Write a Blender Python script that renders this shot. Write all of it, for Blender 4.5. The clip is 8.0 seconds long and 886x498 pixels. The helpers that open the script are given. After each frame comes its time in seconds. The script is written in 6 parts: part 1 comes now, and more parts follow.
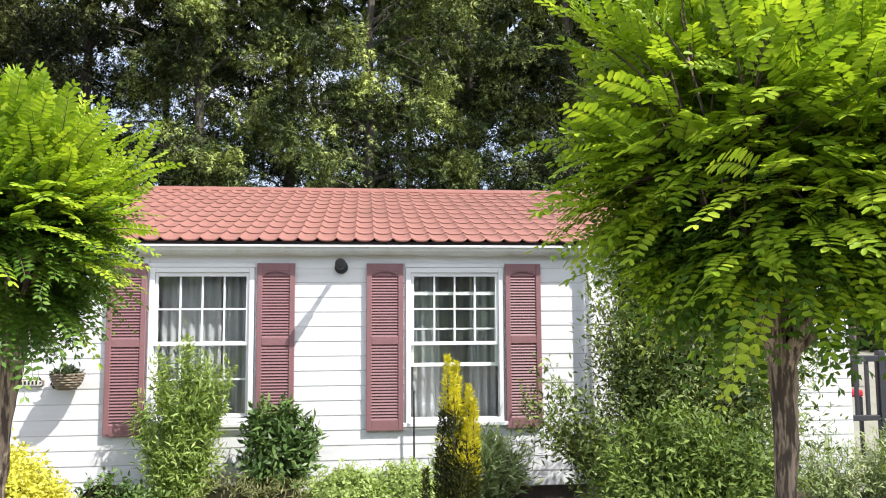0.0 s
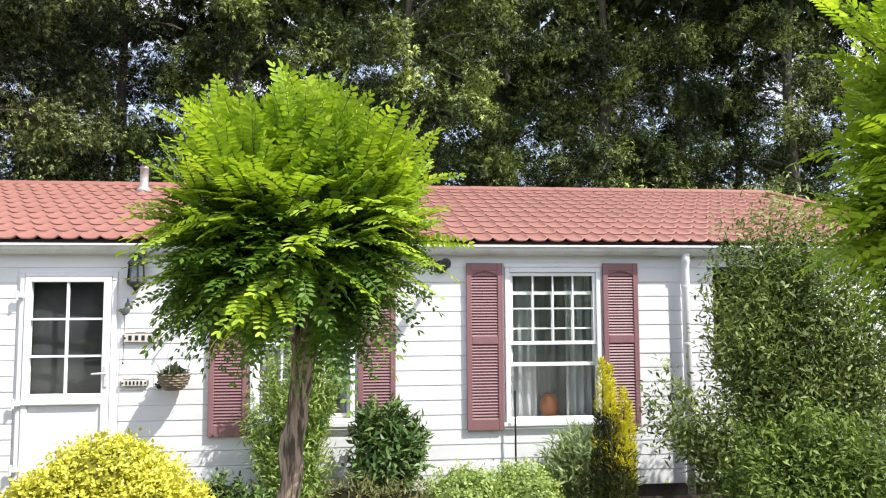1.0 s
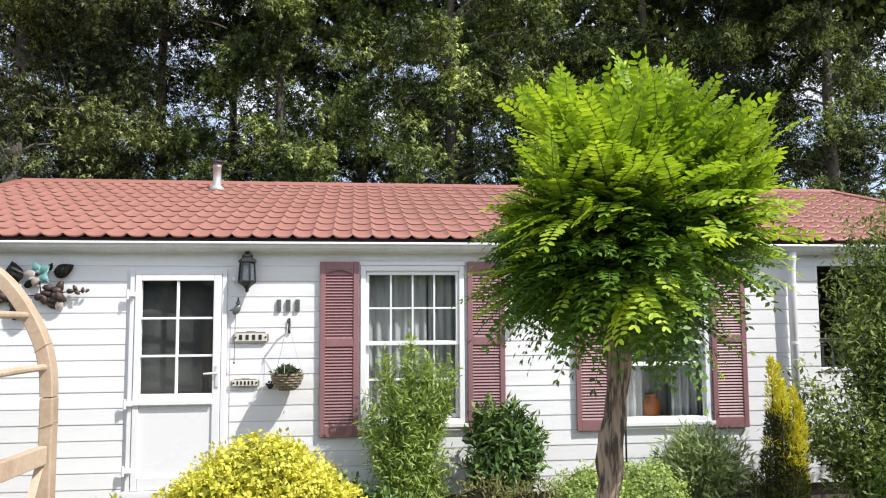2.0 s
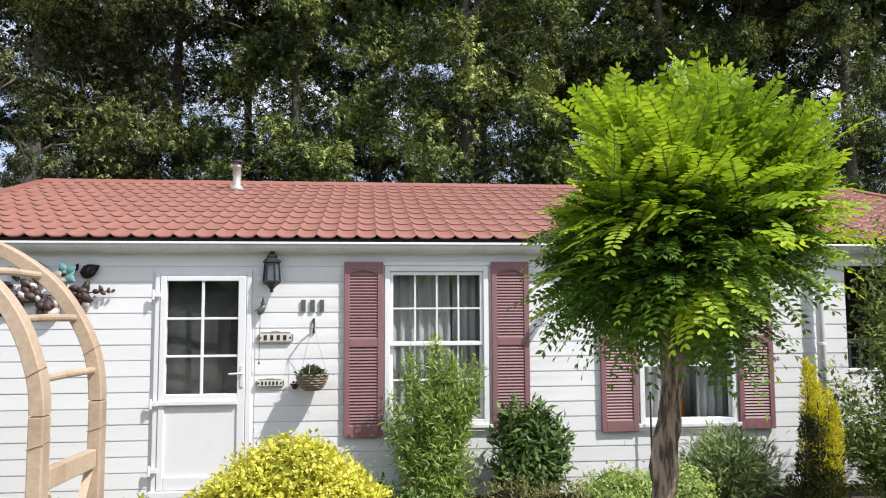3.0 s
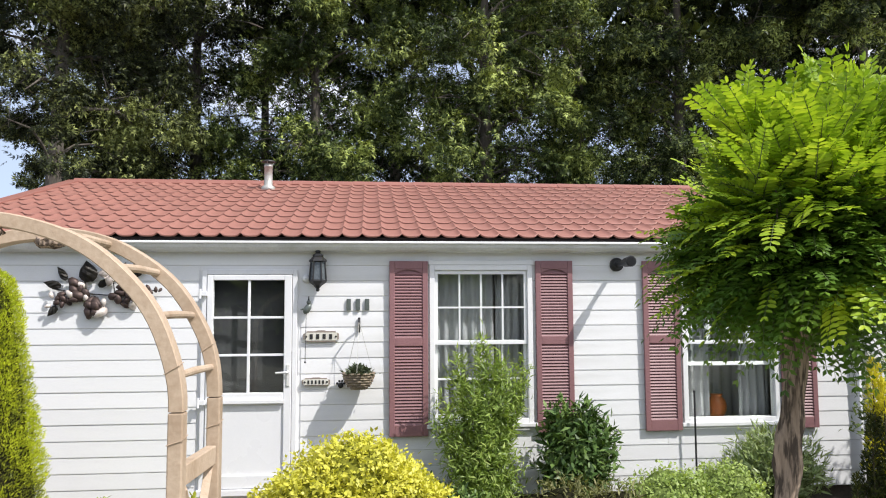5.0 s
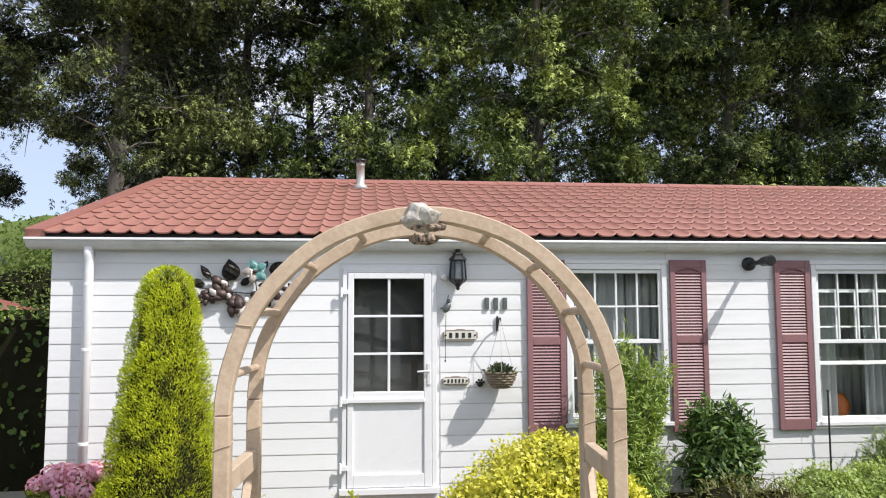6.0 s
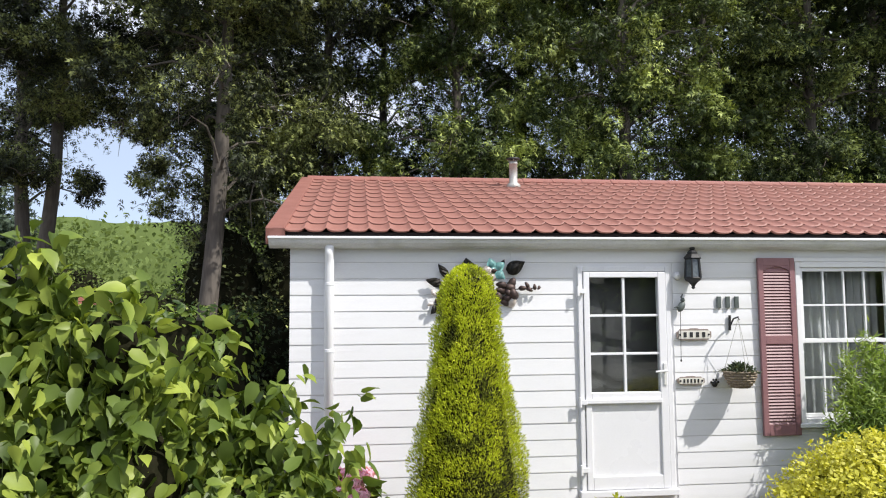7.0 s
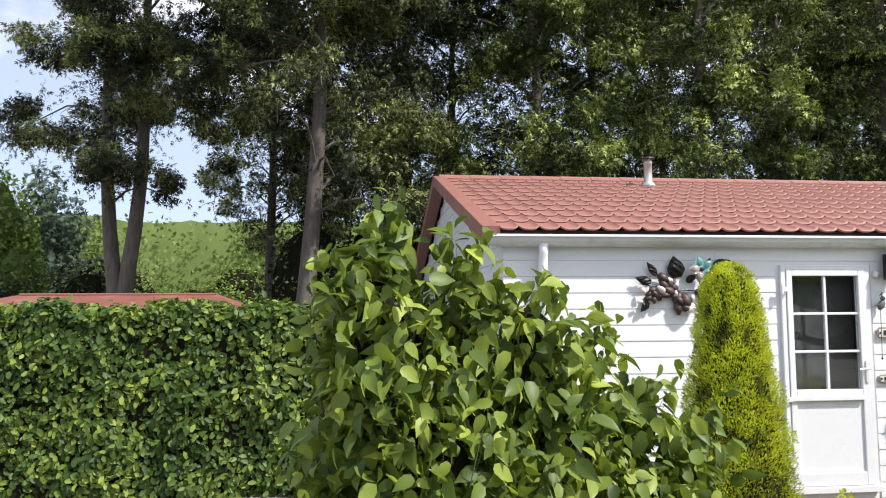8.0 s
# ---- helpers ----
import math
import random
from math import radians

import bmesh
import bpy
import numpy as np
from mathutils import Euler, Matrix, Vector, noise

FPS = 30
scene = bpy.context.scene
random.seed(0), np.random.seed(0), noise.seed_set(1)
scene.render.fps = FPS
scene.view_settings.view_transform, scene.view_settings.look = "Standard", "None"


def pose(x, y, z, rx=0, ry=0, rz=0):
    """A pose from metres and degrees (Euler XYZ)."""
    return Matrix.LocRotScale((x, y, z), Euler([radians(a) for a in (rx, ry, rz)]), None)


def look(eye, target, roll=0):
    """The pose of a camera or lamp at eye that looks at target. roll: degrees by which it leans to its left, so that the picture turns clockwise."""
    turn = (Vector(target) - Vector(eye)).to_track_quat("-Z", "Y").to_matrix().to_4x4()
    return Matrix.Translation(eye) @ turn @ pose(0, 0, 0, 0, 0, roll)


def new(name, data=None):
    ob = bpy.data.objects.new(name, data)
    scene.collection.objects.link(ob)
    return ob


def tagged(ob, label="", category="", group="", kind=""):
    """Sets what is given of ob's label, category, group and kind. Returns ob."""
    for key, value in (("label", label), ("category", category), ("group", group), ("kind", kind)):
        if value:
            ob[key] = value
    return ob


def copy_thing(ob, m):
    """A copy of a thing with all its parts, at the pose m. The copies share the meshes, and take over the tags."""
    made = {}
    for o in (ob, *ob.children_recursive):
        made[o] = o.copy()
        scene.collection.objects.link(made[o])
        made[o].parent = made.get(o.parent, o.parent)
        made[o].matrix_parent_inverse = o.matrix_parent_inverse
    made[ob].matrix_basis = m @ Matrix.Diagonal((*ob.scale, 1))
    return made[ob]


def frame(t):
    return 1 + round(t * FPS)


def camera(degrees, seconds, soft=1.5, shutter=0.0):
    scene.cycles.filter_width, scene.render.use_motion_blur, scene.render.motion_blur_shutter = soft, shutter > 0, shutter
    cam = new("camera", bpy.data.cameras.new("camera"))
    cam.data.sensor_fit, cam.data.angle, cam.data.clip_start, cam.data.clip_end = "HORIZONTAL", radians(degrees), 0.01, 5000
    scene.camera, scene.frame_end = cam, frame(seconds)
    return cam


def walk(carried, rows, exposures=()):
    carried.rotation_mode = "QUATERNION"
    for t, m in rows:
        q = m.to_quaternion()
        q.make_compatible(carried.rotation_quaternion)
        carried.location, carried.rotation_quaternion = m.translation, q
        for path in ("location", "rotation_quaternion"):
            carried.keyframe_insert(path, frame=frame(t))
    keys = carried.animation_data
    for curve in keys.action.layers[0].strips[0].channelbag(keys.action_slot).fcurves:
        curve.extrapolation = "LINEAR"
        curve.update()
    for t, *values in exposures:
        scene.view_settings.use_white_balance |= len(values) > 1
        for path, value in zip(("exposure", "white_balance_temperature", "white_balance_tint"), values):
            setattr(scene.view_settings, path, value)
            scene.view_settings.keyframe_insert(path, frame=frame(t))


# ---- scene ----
cam = camera(61.0, 8.0, soft=1.1)
PATH = [
    (0, (4.211, -7.611, 1.899), (4.418, -5.63, 2.08), -0.3),
    (0.5, (3.701, -7.583, 1.971), (3.914, -5.601, 2.134), -0.1),
    (1, (3.178, -7.497, 1.969), (3.396, -5.516, 2.132), -0.3),
    (1.5, (2.663, -7.385, 1.96), (2.877, -5.403, 2.125), -0.2),
    (2, (2.086, -7.303, 1.955), (2.314, -5.323, 2.121), -0.3),
    (2.1, (2.006, -7.292, 1.956), (2.223, -5.311, 2.121), -0.4),
    (2.2, (1.972, -7.285, 1.962), (2.183, -5.303, 2.126), -0.3),
    (3.3, (1.927, -7.265, 1.97), (2.129, -5.282, 2.133), -0.3),
    (3.5, (1.901, -7.266, 1.959), (2.108, -5.284, 2.125), -0.3),
    (4, (1.902, -7.257, 1.975), (2.099, -5.273, 2.137), -0.3),
    (4.2, (1.888, -7.258, 1.958), (2.091, -5.275, 2.125), -0.3),
    (5.3, (1.281, -7.195, 1.961), (1.477, -5.211, 2.124), -0.3),
    (5.5, (1.051, -7.161, 1.957), (1.252, -5.178, 2.122), -0.3),
    (5.9, (0.373, -7.112, 1.957), (0.576, -5.129, 2.121), -0.3),
    (6, (0.199, -7.093, 1.954), (0.407, -5.11, 2.118), -0.2),
    (6.2, (-0.205, -7.033, 1.955), (0.004, -5.051, 2.118), -0.3),
    (6.5, (-0.848, -6.921, 1.957), (-0.632, -4.94, 2.121), -0.4),
    (6.8, (-1.611, -6.797, 1.95), (-1.392, -4.816, 2.117), -0.4),
    (7, (-2.003, -6.747, 1.953), (-1.778, -4.767, 2.119), -0.4),
    (7.5, (-2.969, -6.639, 1.956), (-2.751, -4.658, 2.12), -0.4),
    (8, (-3.885, -6.587, 1.943), (-3.659, -4.606, 2.109), -0.3),
]
EXPOSURES = [(0.0, 0.92), (1.0, 0.86), (1.5, 0.79), (2.2, 0.59), (3.5, 0.48), (5.3, 0.50), (6.5, 0.47), (7.0, 0.50), (8.0, 0.66)]
walk(cam, [(t, look(eye, target, roll)) for t, eye, target, roll in PATH], EXPOSURES)


# ---- world, sun, exposure ----
SUN = Vector((1.3, -1.0, 2.0)).normalized()
world = bpy.data.worlds.new("world")
scene.world = world
world.use_nodes = True
wn, wl = world.node_tree.nodes, world.node_tree.links
wn.clear()
sky = wn.new("ShaderNodeTexSky")
sky.sky_type, sky.sun_disc = "NISHITA", False
sky.sun_elevation = math.asin(SUN.z)
sky.sun_rotation = math.atan2(SUN.x, SUN.y)
sky.dust_density = 1.5
bg = wn.new("ShaderNodeBackground")
bg.inputs["Strength"].default_value = 0.15
wout = wn.new("ShaderNodeOutputWorld")
wtc = wn.new("ShaderNodeTexCoord")
cloud = wn.new("ShaderNodeTexNoise")
cloud.inputs["Scale"].default_value, cloud.inputs["Detail"].default_value = 3.2, 8
wmap = wn.new("ShaderNodeMapping")
wmap.inputs["Scale"].default_value = (1, 1, 2.2)
cover = wn.new("ShaderNodeMapRange")
cover.inputs["From Min"].default_value, cover.inputs["From Max"].default_value = 0.425, 0.60
wmix = wn.new("ShaderNodeMix")
wmix.data_type = "RGBA"
wmix.inputs["B"].default_value = (5.0, 5.2, 5.8, 1)
wl.new(wtc.outputs["Generated"], wmap.inputs["Vector"])
wl.new(wmap.outputs[0], cloud.inputs["Vector"])
wl.new(cloud.outputs["Fac"], cover.inputs["Value"])
wl.new(sky.outputs[0], wmix.inputs["A"])
# a thin veil everywhere; clouds thin out low over the horizon
wsep = wn.new("ShaderNodeSeparateXYZ")
wl.new(wtc.outputs["Generated"], wsep.inputs[0])
wlow = wn.new("ShaderNodeMapRange")
wlow.inputs["From Min"].default_value, wlow.inputs["From Max"].default_value = 0.19, 0.26
wl.new(wsep.outputs["Z"], wlow.inputs["Value"])
wthin = wn.new("ShaderNodeMath")
wthin.operation = "MULTIPLY"
wl.new(cover.outputs[0], wthin.inputs[0])
wl.new(wlow.outputs[0], wthin.inputs[1])
wveil = wn.new("ShaderNodeMath")
wveil.operation = "MAXIMUM"
wveil.inputs[1].default_value = 0.38
wl.new(wthin.outputs[0], wveil.inputs[0])
wl.new(wveil.outputs[0], wmix.inputs["Factor"])
wlift = wn.new("ShaderNodeVectorMath")
wlift.operation = "ADD"
wlift.inputs[1].default_value = (0, 0, 0.14)
wl.new(wtc.outputs["Generated"], wlift.inputs[0])
wunit = wn.new("ShaderNodeVectorMath")
wunit.operation = "NORMALIZE"
wl.new(wlift.outputs[0], wunit.inputs[0])
wl.new(wunit.outputs[0], sky.inputs["Vector"])
wl.new(wmix.outputs["Result"], bg.inputs["Color"])
wl.new(bg.outputs[0], wout.inputs["Surface"])

sun_data = bpy.data.lights.new("sun", "SUN")
sun_data.energy, sun_data.angle, sun_data.color = 3.8, radians(0.53), (1.0, 0.965, 0.92)
sun = new("sun", sun_data)
sun.matrix_world = look(SUN * 40, (0, 0, 0))


# ---- materials ----
def mat(name, c1, c2=None, scale=6.0, rough=0.6, bump=0.0, fine=60.0, metal=0.0, spec=0.5, stretch=(1, 1, 1), per_object=0.0, dirt=None):
    """A painted, wooden or mineral surface: colour varied at two scales, relief from the fine grain."""
    m = bpy.data.materials.new(name)
    m.use_nodes = True
    n, l = m.node_tree.nodes, m.node_tree.links
    b = n["Principled BSDF"]
    b.inputs["Metallic"].default_value = metal
    b.inputs["Specular IOR Level"].default_value = spec
    c2 = c2 or tuple(v * 0.85 for v in c1)
    tc = n.new("ShaderNodeTexCoord")
    mp = n.new("ShaderNodeMapping")
    mp.inputs["Scale"].default_value = stretch
    l.new(tc.outputs["Object"], mp.inputs["Vector"])
    big = n.new("ShaderNodeTexNoise")
    big.inputs["Scale"].default_value, big.inputs["Detail"].default_value = scale, 5
    l.new(mp.outputs[0], big.inputs["Vector"])
    small = n.new("ShaderNodeTexNoise")
    small.inputs["Scale"].default_value, small.inputs["Detail"].default_value = fine, 4
    l.new(mp.outputs[0], small.inputs["Vector"])
    mx = n.new("ShaderNodeMix")
    mx.data_type = "RGBA"
    mx.inputs["A"].default_value, mx.inputs["B"].default_value = (*c1, 1), (*c2, 1)
    add = n.new("ShaderNodeMath")
    add.operation = "MULTIPLY_ADD"
    l.new(small.outputs["Fac"], add.inputs[0])
    add.inputs[1].default_value = 0.5
    half = n.new("ShaderNodeMath")
    half.operation = "MULTIPLY"
    half.inputs[1].default_value = 0.5
    l.new(big.outputs["Fac"], half.inputs[0])
    l.new(half.outputs[0], add.inputs[2])
    ramp = n.new("ShaderNodeMapRange")
    ramp.inputs["From Min"].default_value, ramp.inputs["From Max"].default_value = 0.34, 0.66
    l.new(add.outputs[0], ramp.inputs["Value"])
    l.new(ramp.outputs[0], mx.inputs["Factor"])
    col = mx.outputs["Result"]
    if dirt:
        dn = n.new("ShaderNodeTexNoise")
        dn.inputs["Scale"].default_value, dn.inputs["Detail"].default_value = dirt[1], 7
        l.new(mp.outputs[0], dn.inputs["Vector"])
        dr = n.new("ShaderNodeMapRange")
        low = dirt[3] if len(dirt) > 3 else 0.52
        dr.inputs["From Min"].default_value, dr.inputs["From Max"].default_value = low, low + 0.23 - (0.11 if len(dirt) > 3 else 0)
        dr.inputs["To Max"].default_value = dirt[2]
        l.new(dn.outputs["Fac"], dr.inputs["Value"])
        dm = n.new("ShaderNodeMix")
        dm.data_type = "RGBA"
        l.new(dr.outputs[0], dm.inputs["Factor"])
        l.new(col, dm.inputs["A"])
        dm.inputs["B"].default_value = (*dirt[0], 1)
        col = dm.outputs["Result"]
    if per_object:
        oi = n.new("ShaderNodeObjectInfo")
        pr = n.new("ShaderNodeMapRange")
        pr.inputs["To Min"].default_value, pr.inputs["To Max"].default_value = 1 - per_object, 1 + per_object
        l.new(oi.outputs["Random"], pr.inputs["Value"])
        hv = n.new("ShaderNodeHueSaturation")
        l.new(pr.outputs[0], hv.inputs["Value"])
        l.new(col, hv.inputs["Color"])
        col = hv.outputs[0]
    l.new(col, b.inputs["Base Color"])
    rr = n.new("ShaderNodeMapRange")
    rr.inputs["To Min"].default_value, rr.inputs["To Max"].default_value = max(0.02, rough - 0.1), min(1, rough + 0.1)
    l.new(big.outputs["Fac"], rr.inputs["Value"])
    l.new(rr.outputs[0], b.inputs["Roughness"])
    if bump:
        bp = n.new("ShaderNodeBump")
        bp.inputs["Strength"].default_value, bp.inputs["Distance"].default_value = bump, 0.01
        l.new(add.outputs[0], bp.inputs["Height"])
        l.new(bp.outputs[0], b.inputs["Normal"])
    return m


def leaf_mat(name, dark, mid, light, rough=0.45, through_light=0.35, patch=2.0, spec=0.35, own=0.6):
    """Leaves: each its own shade, lighter and darker patches, some light let through."""
    m = bpy.data.materials.new(name)
    m.use_nodes = True
    n, l = m.node_tree.nodes, m.node_tree.links
    b = n["Principled BSDF"]
    b.inputs["Roughness"].default_value = rough
    b.inputs["Specular IOR Level"].default_value = spec
    geo = n.new("ShaderNodeNewGeometry")
    tc = n.new("ShaderNodeTexCoord")
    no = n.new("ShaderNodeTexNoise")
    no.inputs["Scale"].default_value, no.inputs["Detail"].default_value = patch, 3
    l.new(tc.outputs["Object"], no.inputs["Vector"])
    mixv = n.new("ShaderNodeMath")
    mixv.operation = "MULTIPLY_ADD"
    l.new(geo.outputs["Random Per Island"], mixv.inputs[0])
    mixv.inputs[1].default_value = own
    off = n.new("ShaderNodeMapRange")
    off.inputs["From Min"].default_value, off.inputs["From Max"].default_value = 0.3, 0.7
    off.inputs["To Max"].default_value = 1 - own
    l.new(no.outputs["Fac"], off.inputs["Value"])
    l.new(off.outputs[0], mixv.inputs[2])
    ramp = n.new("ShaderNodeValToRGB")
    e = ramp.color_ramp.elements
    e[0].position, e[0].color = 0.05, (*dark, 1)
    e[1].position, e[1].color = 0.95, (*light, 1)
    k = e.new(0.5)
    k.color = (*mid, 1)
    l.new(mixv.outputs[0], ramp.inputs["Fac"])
    l.new(ramp.outputs["Color"], b.inputs["Base Color"])
    tr = n.new("ShaderNodeBsdfTranslucent")
    warm = n.new("ShaderNodeMix")
    warm.data_type, warm.blend_type = "RGBA", "MULTIPLY"
    warm.inputs["Factor"].default_value = 1.0
    l.new(ramp.outputs["Color"], warm.inputs["A"])
    warm.inputs["B"].default_value = (1.25, 1.25, 0.55, 1)
    l.new(warm.outputs["Result"], tr.inputs["Color"])
    mx = n.new("ShaderNodeMixShader")
    mx.inputs["Fac"].default_value = through_light
    l.new(b.outputs[0], mx.inputs[1])
    l.new(tr.outputs[0], mx.inputs[2])
    l.new(mx.outputs[0], n["Material Output"].inputs["Surface"])
    return m


def glass_mat(name, tint=(0.9, 0.95, 0.93)):
    m = bpy.data.materials.new(name)
    m.use_nodes = True
    b = m.node_tree.nodes["Principled BSDF"]
    b.inputs["Base Color"].default_value = (*tint, 1)
    b.inputs["Transmission Weight"].default_value = 1
    b.inputs["Roughness"].default_value = 0.0
    b.inputs["IOR"].default_value = 1.45
    return m


M_SIDING = mat("white_siding_paint", (0.80, 0.80, 0.81), (0.74, 0.74, 0.75), 3.0, 0.45, 0.15, 90, stretch=(0.4, 1, 3), per_object=0.03, dirt=((0.45, 0.45, 0.40), 2.3, 0.25))
M_TRIM = mat("white_trim_paint", (0.81, 0.81, 0.82), (0.76, 0.76, 0.77), 4.0, 0.35, 0.05, 120)
M_PVC = mat("white_door_plastic", (0.78, 0.78, 0.80), (0.74, 0.74, 0.76), 3.0, 0.28, 0.0, 80)
M_GUTTER = mat("gutter_plastic", (0.72, 0.72, 0.72), (0.60, 0.60, 0.59), 5.0, 0.4, 0.05, 60, dirt=((0.35, 0.36, 0.30), 4.0, 0.5))
M_SHUTTER = mat("mauve_shutter_paint", (0.275, 0.138, 0.145), (0.225, 0.110, 0.117), 5.0, 0.5, 0.1, 90, per_object=0.05)
M_TILE = mat("red_roof_tile", (0.340, 0.152, 0.118), (0.262, 0.117, 0.091), 2.2, 0.55, 0.3, 70, per_object=0.025, dirt=((0.16, 0.08, 0.06), 1.3, 0.35))
M_CAP = mat("red_roof_cap", (0.31, 0.135, 0.105), (0.24, 0.10, 0.08), 4.0, 0.5, 0.2, 60)
M_UNDER = mat("roof_underlay", (0.03, 0.02, 0.02), (0.02, 0.015, 0.015), 5.0, 0.8)
M_BLACK = mat("black_iron", (0.012, 0.012, 0.013), (0.022, 0.022, 0.024), 12.0, 0.5, 0.1, 120)
M_ALU = mat("weathered_metal", (0.55, 0.54, 0.50), (0.38, 0.37, 0.34), 9.0, 0.45, 0.1, 60, metal=0.4)
M_HANDLE = mat("pale_handle", (0.8, 0.8, 0.8), (0.7, 0.7, 0.7), 9.0, 0.25, metal=0.2)
M_GLASS = glass_mat("window_glass")
M_CURTAIN = mat("grey_sheer_curtain", (0.36, 0.36, 0.375), (0.28, 0.28, 0.295), 4.0, 0.9, 0.1, 200)
M_NET = mat("dark_net_curtain", (0.048, 0.048, 0.052), (0.036, 0.036, 0.040), 5.0, 0.95, 0.1, 250)
M_ROOM = mat("room_wall", (0.34, 0.32, 0.30), (0.28, 0.26, 0.24), 2.0, 0.9)
M_ROOMFLOOR = mat("room_floor", (0.10, 0.07, 0.05), (0.07, 0.05, 0.04), 3.0, 0.6)
M_BRICK = mat("plinth_brick", (0.16, 0.12, 0.10), (0.08, 0.07, 0.06), 9.0, 0.9, 0.5, 40)
M_PALEWOOD = mat("pale_arch_timber", (0.52, 0.405, 0.30), (0.40, 0.295, 0.205), 3.0, 0.7, 0.3, 40, stretch=(1.5, 3, 1.5), per_object=0.06, dirt=((0.24, 0.155, 0.09), 3.5, 0.5))
M_BARK = mat("tree_bark", (0.40, 0.305, 0.23), (0.19, 0.14, 0.105), 40.0, 0.95, 1.0, 120, stretch=(1, 1, 0.16), dirt=((0.030, 0.021, 0.016), 60.0, 0.85, 0.45))
M_GREYBARK = mat("forest_bark", (0.16, 0.138, 0.115), (0.065, 0.055, 0.045), 3.0, 0.95, 0.8, 18, stretch=(1, 1, 0.2))
M_TWIG = mat("twig_bark", (0.10, 0.075, 0.045), (0.06, 0.045, 0.03), 10.0, 0.9)
M_GREENSTEM = mat("green_stem", (0.12, 0.16, 0.05), (0.08, 0.10, 0.04), 10.0, 0.8)
M_WICKER = mat("wicker", (0.34, 0.27, 0.19), (0.15, 0.12, 0.09), 40.0, 0.85, 0.6, 90)
# ground colour raised so that it bounces light up to walls and eaves
M_LAWN = mat("lawn_ground", (0.23, 0.225, 0.17), (0.32, 0.305, 0.25), 0.6, 0.95, 0.6, 14)
M_SOIL = mat("bed_soil", (0.07, 0.05, 0.035), (0.035, 0.026, 0.02), 5.0, 0.95, 0.9, 40)
M_PLAQUERIM = mat("plaque_rim", (0.34, 0.28, 0.24), (0.22, 0.18, 0.16), 14.0, 0.55, 0.2, 60, metal=0.2)
M_PLAQUE = mat("plaque_enamel", (0.72, 0.70, 0.64), (0.6, 0.57, 0.5), 12.0, 0.4)
M_RUST = mat("bronze_metal", (0.12, 0.08, 0.068), (0.045, 0.034, 0.033), 14.0, 0.55, 0.3, 50, metal=0.6)
M_DARKLEAFMETAL = mat("dark_leaf_metal", (0.035, 0.035, 0.033), (0.07, 0.06, 0.05), 14.0, 0.45, 0.3, 50, metal=0.5)
M_TEAL = mat("teal_enamel", (0.16, 0.42, 0.42), (0.30, 0.52, 0.50), 8.0, 0.3)
M_PEARL = mat("pearl_enamel", (0.72, 0.66, 0.60), (0.55, 0.47, 0.43), 9.0, 0.3, metal=0.2)
M_ORANGE = mat("orange_glaze", (0.44, 0.125, 0.03), (0.36, 0.09, 0.02), 5.0, 0.35)
M_LENS = mat("dark_lens", (0.02, 0.02, 0.022), (0.03, 0.03, 0.033), 20.0, 0.12)
M_LAMPGLASS = mat("lantern_glass", (0.13, 0.15, 0.16), (0.06, 0.07, 0.08), 20.0, 0.15)
M_NUMBER = mat("number_metal", (0.10, 0.12, 0.11), (0.16, 0.18, 0.17), 20.0, 0.4, metal=0.4)
M_LICHEN = mat("pale_bark_lump", (0.62, 0.60, 0.55), (0.25, 0.21, 0.17), 22.0, 0.95, 1.0, 60)
M_DARKRAIL = mat("dark_rail_paint", (0.02, 0.022, 0.03), (0.03, 0.03, 0.035), 6.0, 0.5)
M_RED = mat("red_cloth", (0.55, 0.03, 0.05), (0.42, 0.02, 0.04), 6.0, 0.8)
# near-black fill stands in for the shade inside hedge, bushes and conifers
M_BUSHCORE = mat("inner_bush_shade", (0.012, 0.014, 0.007), (0.022, 0.02, 0.012), 9.0, 1.0, 0.8, 40, spec=0.0)
M_SHEDROOF = mat("shed_roof", (0.26, 0.085, 0.06), (0.17, 0.06, 0.045), 3.0, 0.7, 0.3, 30, dirt=((0.32, 0.22, 0.18), 2.0, 0.5))
M_FARCORE = mat("far_bush_inside", (0.13, 0.17, 0.05), (0.09, 0.12, 0.035), 4.0, 1.0, 1.0, 20, spec=0.0)
M_GOLDCORE = mat("gold_bush_inside", (0.22, 0.22, 0.03), (0.12, 0.125, 0.02), 30.0, 1.0, 1.0, 60, spec=0.0)
M_SHEDWALL = mat("shed_boards", (0.25, 0.20, 0.15), (0.17, 0.13, 0.10), 4.0, 0.8)

L_LOCUST = leaf_mat("lit_locust_leaf", (0.15, 0.26, 0.020), (0.31, 0.44, 0.036), (0.56, 0.66, 0.065), 0.45, 0.38, 5.0, 0.3, 0.4)
L_LOCUSTSHADE = leaf_mat("shaded_locust_leaf", (0.045, 0.105, 0.012), (0.095, 0.185, 0.020), (0.20, 0.32, 0.035), 0.45, 0.18, 5.0, 0.35, 0.4)
# patch tones of the forest leaves stand in for sunlit and shaded clumps
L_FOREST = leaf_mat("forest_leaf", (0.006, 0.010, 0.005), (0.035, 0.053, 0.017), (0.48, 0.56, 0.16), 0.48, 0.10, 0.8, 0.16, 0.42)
# lighter copy of the forest leaf: sunlight put into the colour of some trees
L_FORESTLIT = leaf_mat("lit_forest_leaf", (0.009, 0.014, 0.007), (0.062, 0.090, 0.026), (0.54, 0.62, 0.17), 0.48, 0.12, 0.8, 0.16, 0.42)
